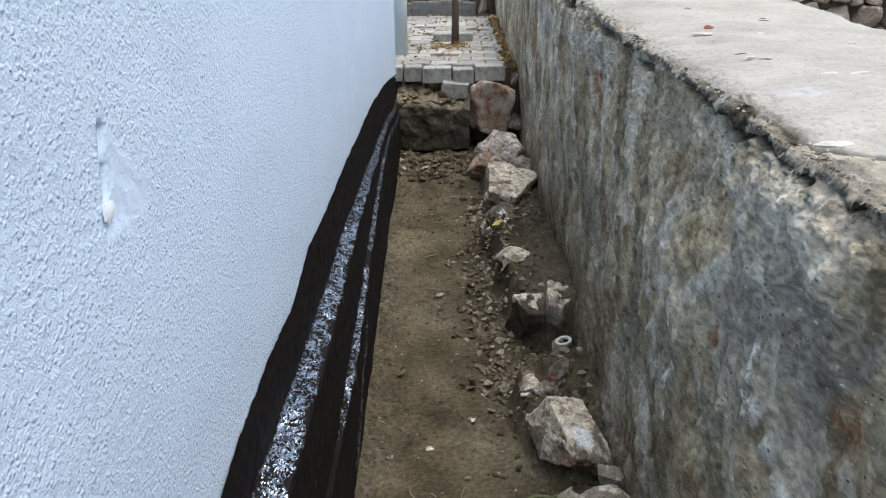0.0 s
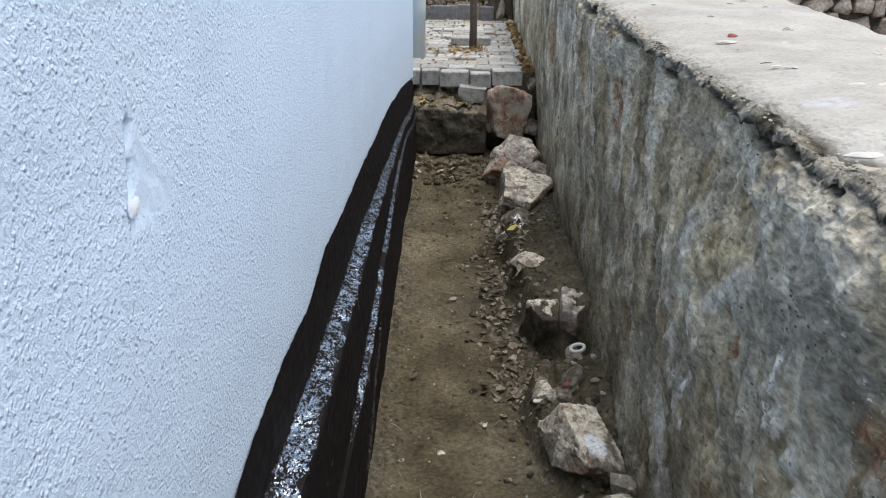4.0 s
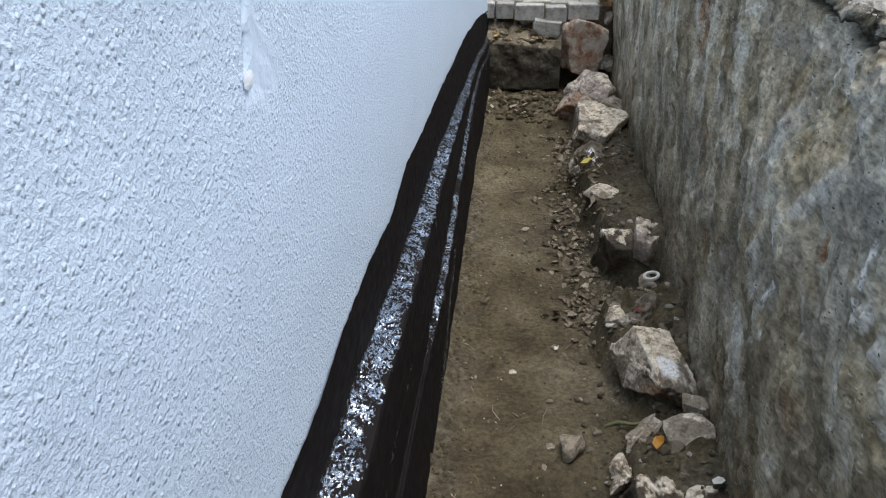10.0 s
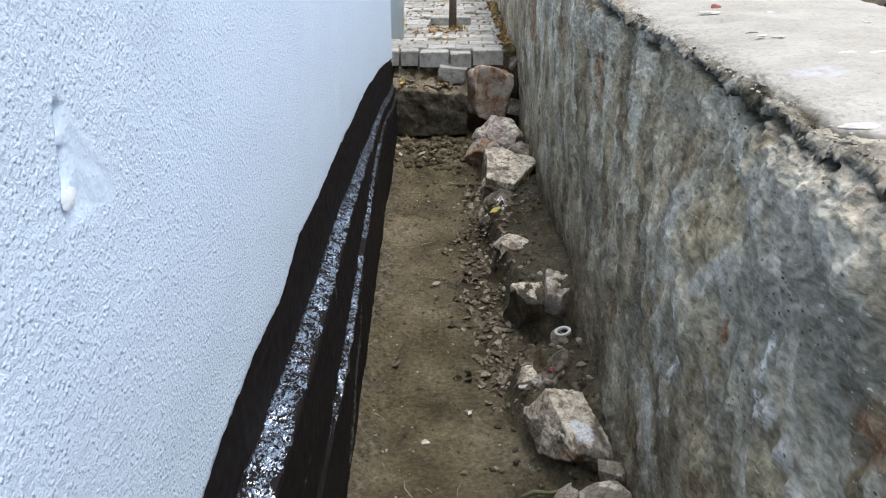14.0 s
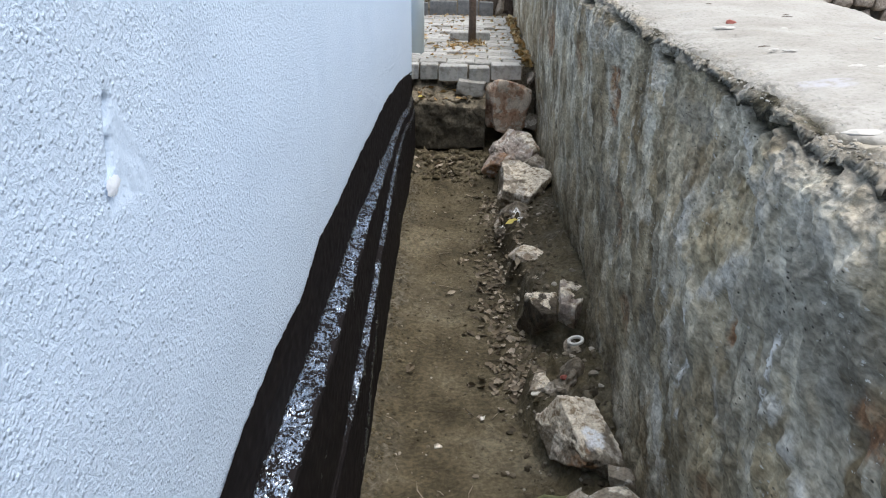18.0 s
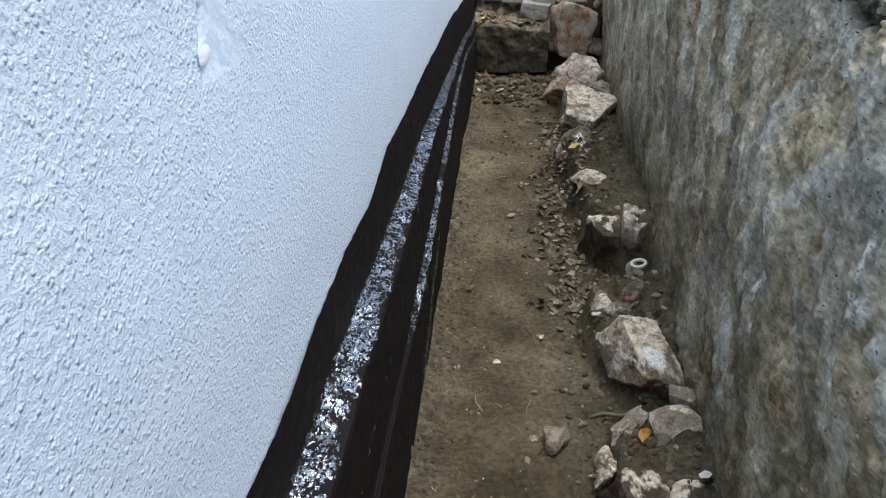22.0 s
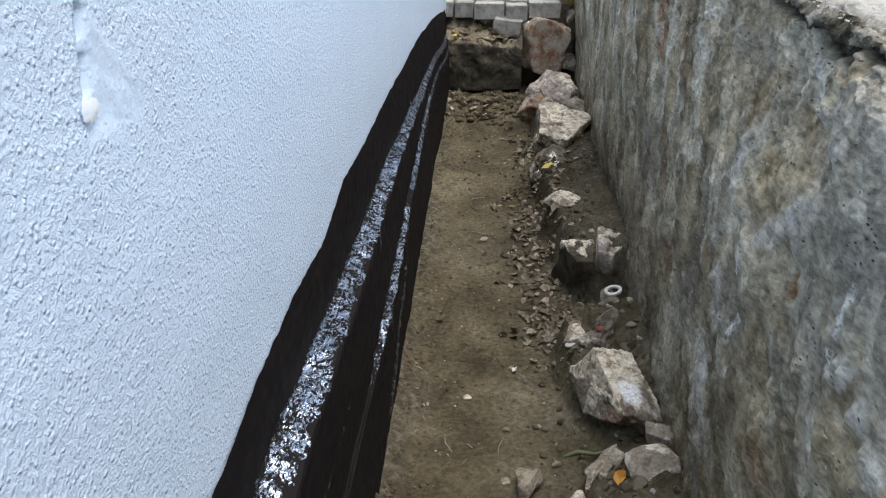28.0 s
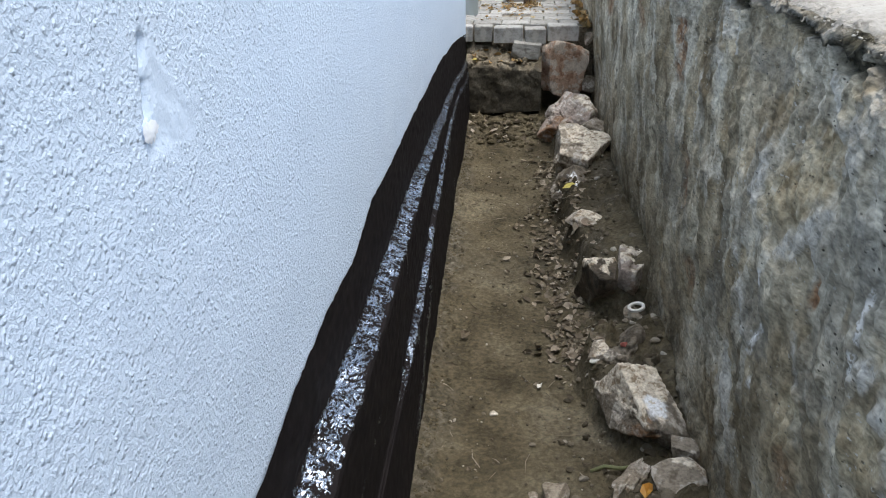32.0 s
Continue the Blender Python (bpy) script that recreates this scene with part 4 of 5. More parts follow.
# ---- the far end of the trench ----
def build_footing():
    """The sawn-off concrete footing that closes the trench."""
    xs, T = np.linspace(0.012, 0.535, 90), np.linspace(0, 1, 90)
    X, T = np.meshgrid(xs, T, indexing="ij")
    top = 0.425 + 0.010 * field(X * 9, 0.2, 0, 201) + 0.014 * np.exp(-((X - 0.12) / 0.14) ** 2) - 0.012 * step(0.30, 0.53, X)
    low = 0.115 + 0.02 * field(X * 6, 0.5, 0, 202)
    z = np.where(T < 0.12, low + 0 * T, np.where(T < 0.62, low + (T - 0.12) / 0.5 * (top - low), top + (T - 0.62) / 0.38 * 0.16))
    y = np.where(T < 0.12, 4.97 - T / 0.12 * 0.33, np.where(T < 0.62, 4.64, 4.64 + (T - 0.62) / 0.38 * 0.30))
    y = y - 0.010 * fractal(X * 14, z * 14, 0, 203, 4)
    z = z + np.where(T > 0.62, 0.016 * fractal(X * 15, y * 15, 0, 205, 4), 0)
    v, f = sheet(np.stack([X, y, z], -1))
    # darker front face, ending raggedly where the sloping top begins
    dark_face = step(0.66, 0.58, T + 0.05 * field(X * 14, 0.3, 0, 207) + 0.03 * field(X * 50, T * 20, 0, 208))
    return tagged(solid("concrete_footing", v, f, CONCRETE, None, True, {"dark_face": dark_face}), "brown concrete footing closing the trench end", "footing", kind="structure")


def paver_mesh(name, length, width, height, wavy=0.012, seed=0):
    """A paving block with curved ends and a chamfered top."""
    rng = np.random.default_rng(seed)
    l, w = length / 2, width / 2
    out = [(-l, -w), (-l * 0.33, -w - wavy), (l * 0.33, -w + wavy), (l, -w), (l, w), (l * 0.33, w + wavy), (-l * 0.33, w - wavy), (-l, w)]
    out = [(x + rng.uniform(-1, 1) * 0.002, y + rng.uniform(-1, 1) * 0.002) for x, y in out]
    n, c = len(out), 0.007
    v = [(x, y, -height) for x, y in out] + [(x, y, -c) for x, y in out] + [(x * (1 - c / l), y * (1 - c / w), 0) for x, y in out]
    f = [tuple(n * k + j for j in (i, (i + 1) % n, (i + 1) % n + n, i + n)) for k in (0, 1) for i in range(n)]
    f.append(tuple(range(2 * n, 3 * n)))
    return mesh_of(name, v, f, PAVER, False)


def build_pavement():
    rng = np.random.default_rng(12)
    bm = bmesh.new()
    box(bm, (-0.40, 4.90, 0.30), (0.90, 8.06, 0.670))
    me = bpy.data.meshes.new("pavement")
    bm.to_mesh(me)
    bm.free()
    me.materials.append(SAND)
    bed = tagged(new("pavement", me), "path of worn grey interlocking pavers littered with dry leaves", "pavement", kind="structure")
    # the edge course, one block after another
    for i, (a, b, y, z, turn) in enumerate([(-0.06, 0.055, 4.855, 0.688, 1), (0.062, 0.192, 4.842, 0.690, -1), (0.200, 0.402, 4.822, 0.686, -2),
                                           (0.410, 0.560, 4.826, 0.676, 2), (0.568, 0.782, 4.845, 0.696, 5)]):
        ob = new("paver", paver_mesh("paver", b - a - 0.006, 0.115, 0.105, 0.006, 30 + i))
        ob.matrix_world = pose((a + b) / 2, y, z, rng.uniform(-2, 1), rng.uniform(-1, 1), turn)
        ob.parent = bed
    shapes = [paver_mesh("paver", 0.197, 0.158, 0.075, 0.016, k) for k in range(5)]
    y, row = 4.985, 0
    while y < 7.90:
        x = -0.36 + (0.10 if row % 2 else 0.0)
        while x < 0.80:
            if rng.uniform() > 0.03:
                ob = new("paver", shapes[int(rng.integers(5))])
                ob.matrix_world = pose(x + 0.1 + rng.uniform(-0.003, 0.003), y + rng.uniform(-0.003, 0.003), 0.69 + rng.uniform(-0.003, 0.003),
                                       rng.uniform(-0.7, 0.7), rng.uniform(-0.7, 0.7), rng.uniform(-1.2, 1.2) + (180 if rng.uniform() > 0.5 else 0))
                ob.parent = bed
            x += 0.203
        y += 0.166
        row += 1
    return bed


def build_kerb():
    kerb = tagged(new("kerb"), "row of rough grey concrete kerb blocks across the path", "kerb", kind="structure")
    for i, (a, b, h) in enumerate([(-0.42, -0.17, 0.13), (-0.16, -0.035, 0.12), (-0.02, 0.27, 0.14), (0.28, 0.50, 0.15), (0.51, 0.66, 0.13)]):
        bm = bmesh.new()
        box(bm, (a, 7.96, 0.58), (b, 8.06, 0.69 + h), 0.012, 2)
        for v in bm.verts:
            v.co += Vector((0, 0.01 * noise.noise(v.co * 9), 0.012 * noise.noise(v.co * 7 + Vector((3, 0, i)))))
        part("kerb_block", bm, KERB, kerb)


def tube(path, radii, sides=14):
    """Vertices and faces of a round stem along a path."""
    v, f = [], []
    for i, (p, r) in enumerate(zip(path, radii)):
        a, b = path[max(i - 1, 0)], path[min(i + 1, len(path) - 1)]
        d = (Vector(b) - Vector(a)).normalized()
        s = d.orthogonal().normalized()
        if abs(d.z) > 0.5:
            s = (Vector((1, 0, 0)) - d * d.x).normalized()
        u = d.cross(s)
        for k in range(sides):
            t = k / sides * math.tau
            v.append(tuple(Vector(p) + (s * math.cos(t) + u * math.sin(t)) * r))
    n = len(path)
    for i in range(n - 1):
        for k in range(sides):
            f.append((i * sides + k, i * sides + (k + 1) % sides, (i + 1) * sides + (k + 1) % sides, (i + 1) * sides + k))
    f.append(tuple(range(sides))[::-1])
    f.append(tuple(range((n - 1) * sides, n * sides)))
    return v, f


def build_pipe():
    x, y = 0.005, 5.36
    root = new("drainpipe")
    root.location = (x, y, 0.69)
    v, f = tube([(0, 0, -0.02), (0, 0, 0.4), (0, 0, 1.5), (0, 0, 3.4)], [0.058] * 4, 36)
    solid("pipe", v, f, PVC_GREY, root)
    v, f = tube([(0, 0, 1.45), (0, 0, 1.46), (0, 0, 1.54), (0, 0, 1.55)], [0.058, 0.066, 0.066, 0.058], 36)
    solid("collar", v, f, PVC_GREY, root)
    bm = bmesh.new()
    box(bm, (-0.17, -0.012, 0.92), (-0.05, 0.012, 0.95), 0.002)
    part("bracket", bm, PVC_GREY, root)
    tagged(root, "pale grey plastic drainpipe rising from the pavers", "drainpipe")


def build_recess():
    bm = bmesh.new()
    box(bm, (-6.0, WALL_END + 0.004, 0.3), (-0.17, 12.0, 3.4), 0.004)
    me = bpy.data.meshes.new("wall_recess")
    bm.to_mesh(me)
    bm.free()
    me.materials.append(STUCCO)
    tagged(new("wall_recess", me), "set-back pale stucco house wall behind the drainpipe", "wall", kind="structure")


def build_sapling():
    root = new("sapling")
    root.location = (0.432, 5.83, 0.67)
    rng = np.random.default_rng(3)
    path = [(0, 0, -0.05), (0.002, 0, 0.2), (-0.004, 0.005, 0.6), (-0.010, 0.0, 1.1), (0.0, 0.01, 1.7), (0.02, 0.0, 2.3)]
    v, f = tube(path, [0.034, 0.030, 0.028, 0.026, 0.020, 0.008], 14)
    solid("stem", v, f, STEM, root)
    for a, h in ((20, 1.55), (150, 1.75), (260, 1.95), (80, 2.1)):
        d = Vector((math.cos(radians(a)), math.sin(radians(a)), 0.9))
        b = Vector((0, 0.005, h))
        v, f = tube([tuple(b), tuple(b + d * 0.15), tuple(b + d * 0.34 + Vector((0, 0, 0.08)))], [0.008, 0.006, 0.002], 7)
        solid("twig", v, f, STEM, root)
    tagged(root, "thin bare brown sapling growing between the pavers", "tree")
    # dry stubble round its foot
    verts, faces = [], []
    for i in range(90):
        a, r = rng.uniform(0, math.tau), rng.uniform(0, 0.055)
        x, y = 0.475 + r * math.cos(a) * 1.2, 5.80 + r * math.sin(a)
        h, lean = rng.uniform(0.02, 0.065), rng.uniform(-0.025, 0.025, 2)
        k = len(verts)
        w = 0.0028
        verts += [(x - w, y, 0.685), (x + w, y, 0.685), (x + w * 0.7 + lean[0] * 0.5, y + lean[1] * 0.5, 0.685 + h * 0.6), (x - w * 0.7 + lean[0] * 0.5, y + lean[1] * 0.5, 0.685 + h * 0.6), (x + lean[0], y + lean[1], 0.685 + h)]
        faces += [(k, k + 1, k + 2, k + 3), (k + 3, k + 2, k + 4)]
    tagged(solid("grass_tuft", verts, faces, LEAF_WARM, None, False), "dry stubble of grass at the sapling's foot", "grass", kind="stuff")


def build_loose_blocks():
    for i, (x, y, turn, l) in enumerate([(0.335, 6.06, 2, 0.17), (0.505, 6.08, -3, 0.16)]):
        ob = new("loose_paver", paver_mesh("loose_paver", l, 0.10, 0.062, 0.004, 70 + i))
        ob.matrix_world = pose(x, y, 0.757, 0, 0, turn)
        tagged(ob, "loose grey paving block lying on the path", "paving block", "loose pavers by the sapling")


def build_trunk():
    """The dark foot of a tree beside the wall."""
    xs = np.linspace(0, math.tau, 64, endpoint=False)
    zs = np.linspace(0, 2.6, 60)
    A, Z = np.meshgrid(xs, zs, indexing="ij")
    flare = 0.10 * np.exp(-Z / 0.16)
    r = 0.15 + flare * (1 + 0.6 * np.sin(A * 5 + 1)) - 0.02 * Z + 0.012 * fractal(np.cos(A) * 5, np.sin(A) * 5, Z * 1.6, 221, 4) + 0.008 * np.abs(field(np.cos(A) * 16, np.sin(A) * 16, Z * 2, 225))
    P = np.stack([0.77 + r * np.cos(A), 8.35 + r * np.sin(A), 0.56 + Z], -1)
    P = np.concatenate([P, P[:1]], 0)
    v, f = sheet(P)
    trunk = new("tree")
    solid("trunk", v, f, BARK, trunk)
    for i, a in enumerate((40, 160, 280)):
        d = Vector((math.cos(radians(a)), math.sin(radians(a)), 1.3)).normalized()
        b = Vector((0.77, 8.35, 3.1))
        v, f = tube([tuple(b - Vector((0, 0, 0.1))), tuple(b + d * 0.5), tuple(b + d * 1.2), tuple(b + d * 2.0 + Vector((0, 0, 0.3)))], [0.085, 0.06, 0.035, 0.01], 10)
        solid("limb", v, f, BARK, trunk)
    tagged(trunk, "dark furrowed tree trunk standing behind the kerb", "tree")


def leaf_shape(rng, x, y, z, size, curl, flat=0.35, spin=None):
    """One dry leaf: eight corners round a folded midrib."""
    s, w = size / 2, size * rng.uniform(0.18, 0.42)
    pts = [(-s, 0, 0), (-s * 0.3, -w, curl * 0.8), (s * 0.4, -w * 0.8, curl), (s, 0, curl * 0.5), (s * 0.4, w * 0.8, curl), (-s * 0.3, w, curl * 0.8), (-s * 0.3, 0, 0), (s * 0.4, 0, 0.1 * curl)]
    pts = [tuple(c + float(e) for c, e in zip(p, rng.normal(0, size * 0.05, 3))) for p in pts]
    m = pose(x, y, z, *[float(a) for a in rng.normal(0, flat * 50, 2)], float(rng.uniform(0, 360)) if spin is None else spin)
    return [tuple(m @ Vector(p)) for p in pts], [(0, 1, 6), (1, 2, 7, 6), (2, 3, 7), (3, 4, 7), (4, 5, 6, 7), (5, 0, 6)]


def scatter_leaves(name, label, places, material, sizes, seed, flat=0.35, crumbled=1.0):
    """crumbled: how far the leaves on the trodden near end are broken down."""
    rng = np.random.default_rng(seed)
    verts, faces = [], []
    for x, y, z in places:
        size = rng.uniform(*sizes) * (crumbled if y < 1.3 else 1.0)
        v, f = leaf_shape(rng, x, y, z + size * 0.12, size, size * rng.uniform(0.05, 0.3), flat)
        k = len(verts)
        verts += v
        faces += [tuple(i + k for i in q) for q in f]
    return tagged(solid(name, verts, faces, material, None, False), label, "leaves", kind="stuff")


def build_litter_bank():
    xs, ys = np.linspace(-1.6, 2.6, 120), np.linspace(8.04, 14.0, 160)
    Y, X = np.meshgrid(ys, xs, indexing="ij")
    Z = 0.60 + 0.10 * step(8.0, 8.4, Y) + 0.05 * (Y - 8) + 0.03 * fractal(X * 3, Y * 3, 0, 231, 4) + 0.02 * fractal(X * 15, Y * 15, 0, 235, 3)
    v, f = sheet(np.stack([X, Y, Z], -1), True)
    tagged(solid("ground_bank", v, f, EARTH), "earth bank behind the kerb under dry leaves", "ground", kind="structure")
    rng = np.random.default_rng(8)
    pl = [(x, y, 0.66 + 0.10 * min((y - 8) / 0.4, 1) + 0.05 * (y - 8)) for x, y in zip(rng.uniform(-0.5, 1.0, 900), 8.08 + 3.2 * rng.uniform(0, 1, 900) ** 1.4)]
    scatter_leaves("leaf_litter", "thick brown leaf litter on the bank", pl, LEAF_DARK, (0.03, 0.07), 9, 0.6)


build_footing()
build_kerb()
build_pipe()
build_recess()
build_sapling()
build_loose_blocks()
build_trunk()
build_litter_bank()
p, f = rock_points((0.085, 0.07, 0.24), 83, 4, 0.04, 9)
ob = solid("pointed_stone", p, f, STONE_FIELD)
ob.matrix_world = pose(0.74, 7.98, 0.79, 4, 8, 20)
tagged(ob, "upright pointed grey stone beside the tree foot", "stone")


# ---- stones in the trench ----
def stone(size, at, turn, material, seed, label, name="stone", level=6, rough=0.035, planes=17, boxy=False, lit_crust=None, under=0.0, craggy=0.0, cuts=(), lean=0.0, splash=None, iron=None):
    """The crust: direction and limit of the side coloured pale, part lime, part painted light on tops. lean: how far
    its foot lies back under its brow.
    splash, iron: middle and radius, in parts of its size, of a patch of whitewash or rust."""
    p, f = rock_points(size, seed, level, rough, planes, boxy, 130.0, craggy, cuts)
    q = p / np.array(size)
    w = q * 2.5 + seed
    wander = fractal(w[:, 0] * 2, w[:, 1] * 2, w[:, 2] * 2, seed + 9, 4, 0.6)

    def patch(at_r):
        return np.zeros(len(p)) if not at_r else step(1.1, 0.7, np.linalg.norm(q - np.array(at_r[:3]), axis=1) / at_r[3] + 0.35 * wander)

    lit_lime = step(0.0, 0.07, q @ np.array(lit_crust[:3]) - lit_crust[3] + 0.14 * wander) if lit_crust else np.zeros(len(p))
    if under:
        p[:, :2] *= (1 - under * step(0.0, -0.5, q[:, 2]))[:, None]
    p[:, 1] += lean * step(0.25, -0.35, q[:, 2])
    ob = solid(name, p, f, material, None, True, {"lit_crust": lit_lime, "splash": patch(splash), "iron": patch(iron)})
    ob.matrix_world = pose(*at, *turn)
    return tagged(ob, label, "stone", "stones along the trench wall")


SLAB = ((-0.12, -0.30, 0.95, 0.46), (-0.15, -0.95, 0.12, 0.62), (-0.2, -0.75, -0.6, 0.56), (-0.95, -0.12, 0.12, 0.58), (1, 0, 0.15, 0.62), (0.1, 0.95, 0.15, 0.62), (0, 0.3, -1, 0.62))
BROW = ((0.0, -0.12, 1.0, 0.56), (-0.1, -1.0, -0.18, 0.52), (-0.95, -0.3, 0.05, 0.58), (0.9, -0.4, 0.1, 0.62), (0.1, 1.0, 0.1, 0.6), (0, 0, -1, 0.6))
stone((0.34, 0.20, 0.41), (0.682, 4.80, 0.392), (0, 2, 4), STONE_RED, 8, "large rust-red and cream stone wedged under the pavers", planes=7, boxy=True, rough=0.05)
stone((0.08, 0.09, 0.10), (0.865, 4.83, 0.60), (0, 0, 0), STONE_BROWN, 51, "small brown stone jammed beside the red one")
stone((0.10, 0.10, 0.12), (0.87, 4.78, 0.30), (0, 20, 0), STONE_BROWN, 52, "brown stone below the leaves at the wall")
stone((0.215, 0.12, 0.115), (0.432, 4.765, 0.538), (4, 6, 3), PAVER, 6, "broken grey block lying on the footing", "broken_block", planes=5, rough=0.03, boxy=True)
stone((0.40, 0.54, 0.36), (0.715, 4.26, 0.165), (10, -10, 24), STONE_ROSE, 21, "pale pinkish broken stone leaning on the wall", rough=0.06, craggy=0.03, lit_crust=(-0.2, 0, 1.0, 0.36), lean=0.05, iron=(-0.3, -0.3, -0.1, 0.35))
stone((0.22, 0.22, 0.20), (0.845, 3.90, 0.19), (0, 10, 50), STONE_GREY, 22, "grey stone tucked behind a larger one")
stone((0.36, 0.44, 0.33), (0.735, 3.50, 0.135), (6, 6, -12), STONE_GREY, 23, "rounded grey-beige stone with a dark undercut side", rough=0.06, planes=8, cuts=BROW, craggy=0.02, lit_crust=(0.2, 0, 1.0, 0.40), lean=0.07)
stone((0.27, 0.28, 0.24), (0.715, 3.12, 0.095), (0, 4, 12), STONE_BROWN, 24, "grey-brown stone sunk in the bank with a white splash", rough=0.06, craggy=0.02, splash=(-0.30, -0.22, 0.30, 0.30))
stone((0.165, 0.15, 0.060), (0.700, 2.52, 0.190), (-4, 8, -12), STONE_GREY, 25, "flat pale stone jutting from the bank", planes=9, lit_crust=(0.1, 0, 1.0, 0.15))
stone((0.150, 0.17, 0.26), (0.744, 1.950, 0.102), (0, -2, 10), STONE_DARK, 26, "dark broken stone with an undercut face in the bank", planes=6, cuts=BROW, lit_crust=(0.0, 0.1, 1.0, 0.42), lean=0.10)
stone((0.145, 0.20, 0.30), (0.850, 1.965, 0.115), (-4, 5, -14), STONE_ROSE, 27, "pinkish-brown split stone against the wall", planes=7, cuts=BROW, lit_crust=(0.2, 0.1, 1.0, 0.34), craggy=0.02, lean=0.10)
stone((0.27, 0.46, 0.24), (0.775, 1.46, 0.100), (-6, 0, 6), STONE_BROWN, 28, "crumbling clod of earth and rubble", "clod", rough=0.11, craggy=0.05)
stone((0.08, 0.10, 0.11), (0.826, 1.63, 0.155), (0, 6, 20), STONE_GREY, 53, "grey lump of rubble under a plastic ring")
stone((0.075, 0.10, 0.09), (0.674, 1.40, 0.150), (0, 10, 30), STONE_GREY, 54, "small stone with a white knob beside the clod", lit_crust=(0, -0.3, 1.0, 0.22))
stone((0.150, 0.335, 0.205), (0.790, 1.082, 0.142), (8, 12, 20), STONE_BROWN, 45, "large pale limestone with cream, white and rusty faces", planes=9, cuts=SLAB, rough=0.045, lit_crust=(-0.20, 0.50, 0.80, 0.10), craggy=0.012, lean=0.04, splash=(-0.04, -0.14, 0.32, 0.17), iron=(-0.45, -0.45, -0.05, 0.33))
stone((0.09, 0.10, 0.11), (0.882, 0.895, 0.14), (0, 0, 0), STONE_GREY, 30, "small grey stone against the wall")
stone((0.075, 0.21, 0.085), (0.712, 0.785, 0.112), (4, 0, -28), STONE_GREY, 31, "narrow pale stone lying on soil", rough=0.08, craggy=0.05, lit_crust=(0, 0, 1.0, 0.45))
stone((0.075, 0.145, 0.10), (0.648, 0.640, 0.095), (0, 8, -6), STONE_GREY, 55, "curved pale stone at the brink of the bank", rough=0.1, craggy=0.08, lit_crust=(-0.4, -0.2, 1.0, 0.28), lean=0.02)
stone((0.15, 0.15, 0.09), (0.850, 0.755, 0.152), (0, 6, 15), STONE_GREY, 32, "pale beige stone half buried by the wall", lit_crust=(0, 0, 1.0, 0.36))
stone((0.10, 0.085, 0.075), (0.519, 0.822, 0.03), (20, 0, 40), STONE_GREY, 33, "blue-grey fist-sized stone on the soil")
stone((0.17, 0.22, 0.25), (0.730, 0.490, 0.040), (-2, 4, 12), STONE_DARK, 34, "brown broken stone with a pale rim", planes=6, cuts=BROW, lit_crust=(0.2, 0.2, 1.0, 0.48), lean=0.06, craggy=0.03, iron=(-0.3, -0.4, -0.2, 0.3))
stone((0.20, 0.24, 0.26), (0.862, 0.470, 0.045), (-2, -4, -26), STONE_DARK, 35, "dark grey-brown stone with a pale split edge", planes=6, cuts=BROW, lit_crust=(-0.7, 0.3, 0.9, 0.50), lean=0.07, craggy=0.03)
stone((0.32, 0.26, 0.25), (0.838, 0.195, 0.050), (4, 4, 16), STONE_BROWN, 36, "wide pale pitted stone at the wall's foot", rough=0.065, planes=8, cuts=BROW, lit_crust=(0.5, 0.2, 1.0, 0.36), lean=0.08, craggy=0.05)
stone((0.26, 0.26, 0.22), (0.80, -0.15, 0.06), (0, 0, 40), STONE_GREY, 37, "grey stone at the wall's foot")


def build_ring():
    bm = bmesh.new()
    n, R, r, h = 40, 0.031, 0.0195, 0.009
    loops = []
    for rad, z in ((R, 0), (R, h - 0.002), (R - 0.002, h), (r + 0.002, h), (r, h - 0.002), (r, 0)):
        loops.append([bm.verts.new((rad * math.cos(i / n * math.tau), rad * math.sin(i / n * math.tau), z)) for i in range(n)])
    for a, b in zip(loops, loops[1:] + loops[:1]):
        for i in range(n):
            bm.faces.new((a[i], a[(i + 1) % n], b[(i + 1) % n], b[i]))
    me = bpy.data.meshes.new("pipe_ring")
    bm.to_mesh(me)
    bm.free()
    me.materials.append(PVC_WHITE)
    me.polygons.foreach_set("use_smooth", [False] * len(me.polygons))
    ob = new("pipe_ring", me)
    ob.matrix_world = pose(0.828, 1.618, 0.214, 3, -13, 0)
    tagged(ob, "short white plastic pipe ring on the rubble", "pipe piece")


build_ring()


# ---- small litter ----
def pebbles(name, label, places, sizes, seed, material, squash=(0.5, 0.9)):
    rng = np.random.default_rng(seed)
    base, faces = ball(2)
    V, F = [], []
    kinds = []
    for k in range(12):
        p, _ = rock_points((1, 1, 1), 300 + seed * 20 + k, 2, 0.10, 7, False, 140.0)
        kinds.append(p)
    for i, (x, y, z) in enumerate(places):
        s = sizes[0] + (sizes[1] - sizes[0]) * rng.uniform() ** 2.6
        p = kinds[int(rng.integers(12))] * np.array([s, s * rng.uniform(0.6, 1), s * rng.uniform(*squash)])
        a = rng.uniform(0, math.tau)
        c, q = math.cos(a), math.sin(a)
        V.append(np.stack([p[:, 0] * c - p[:, 1] * q + x, p[:, 0] * q + p[:, 1] * c + y, p[:, 2] + z + s * 0.15], -1))
        F.append(faces + i * len(base))
    return tagged(solid(name, np.concatenate(V), np.concatenate(F), material, None, False), label, "pebbles", kind="stuff")


def on_floor(x, y):
    return [(a, b, c) for a, b, c in zip(x, y, bank(x, y))]


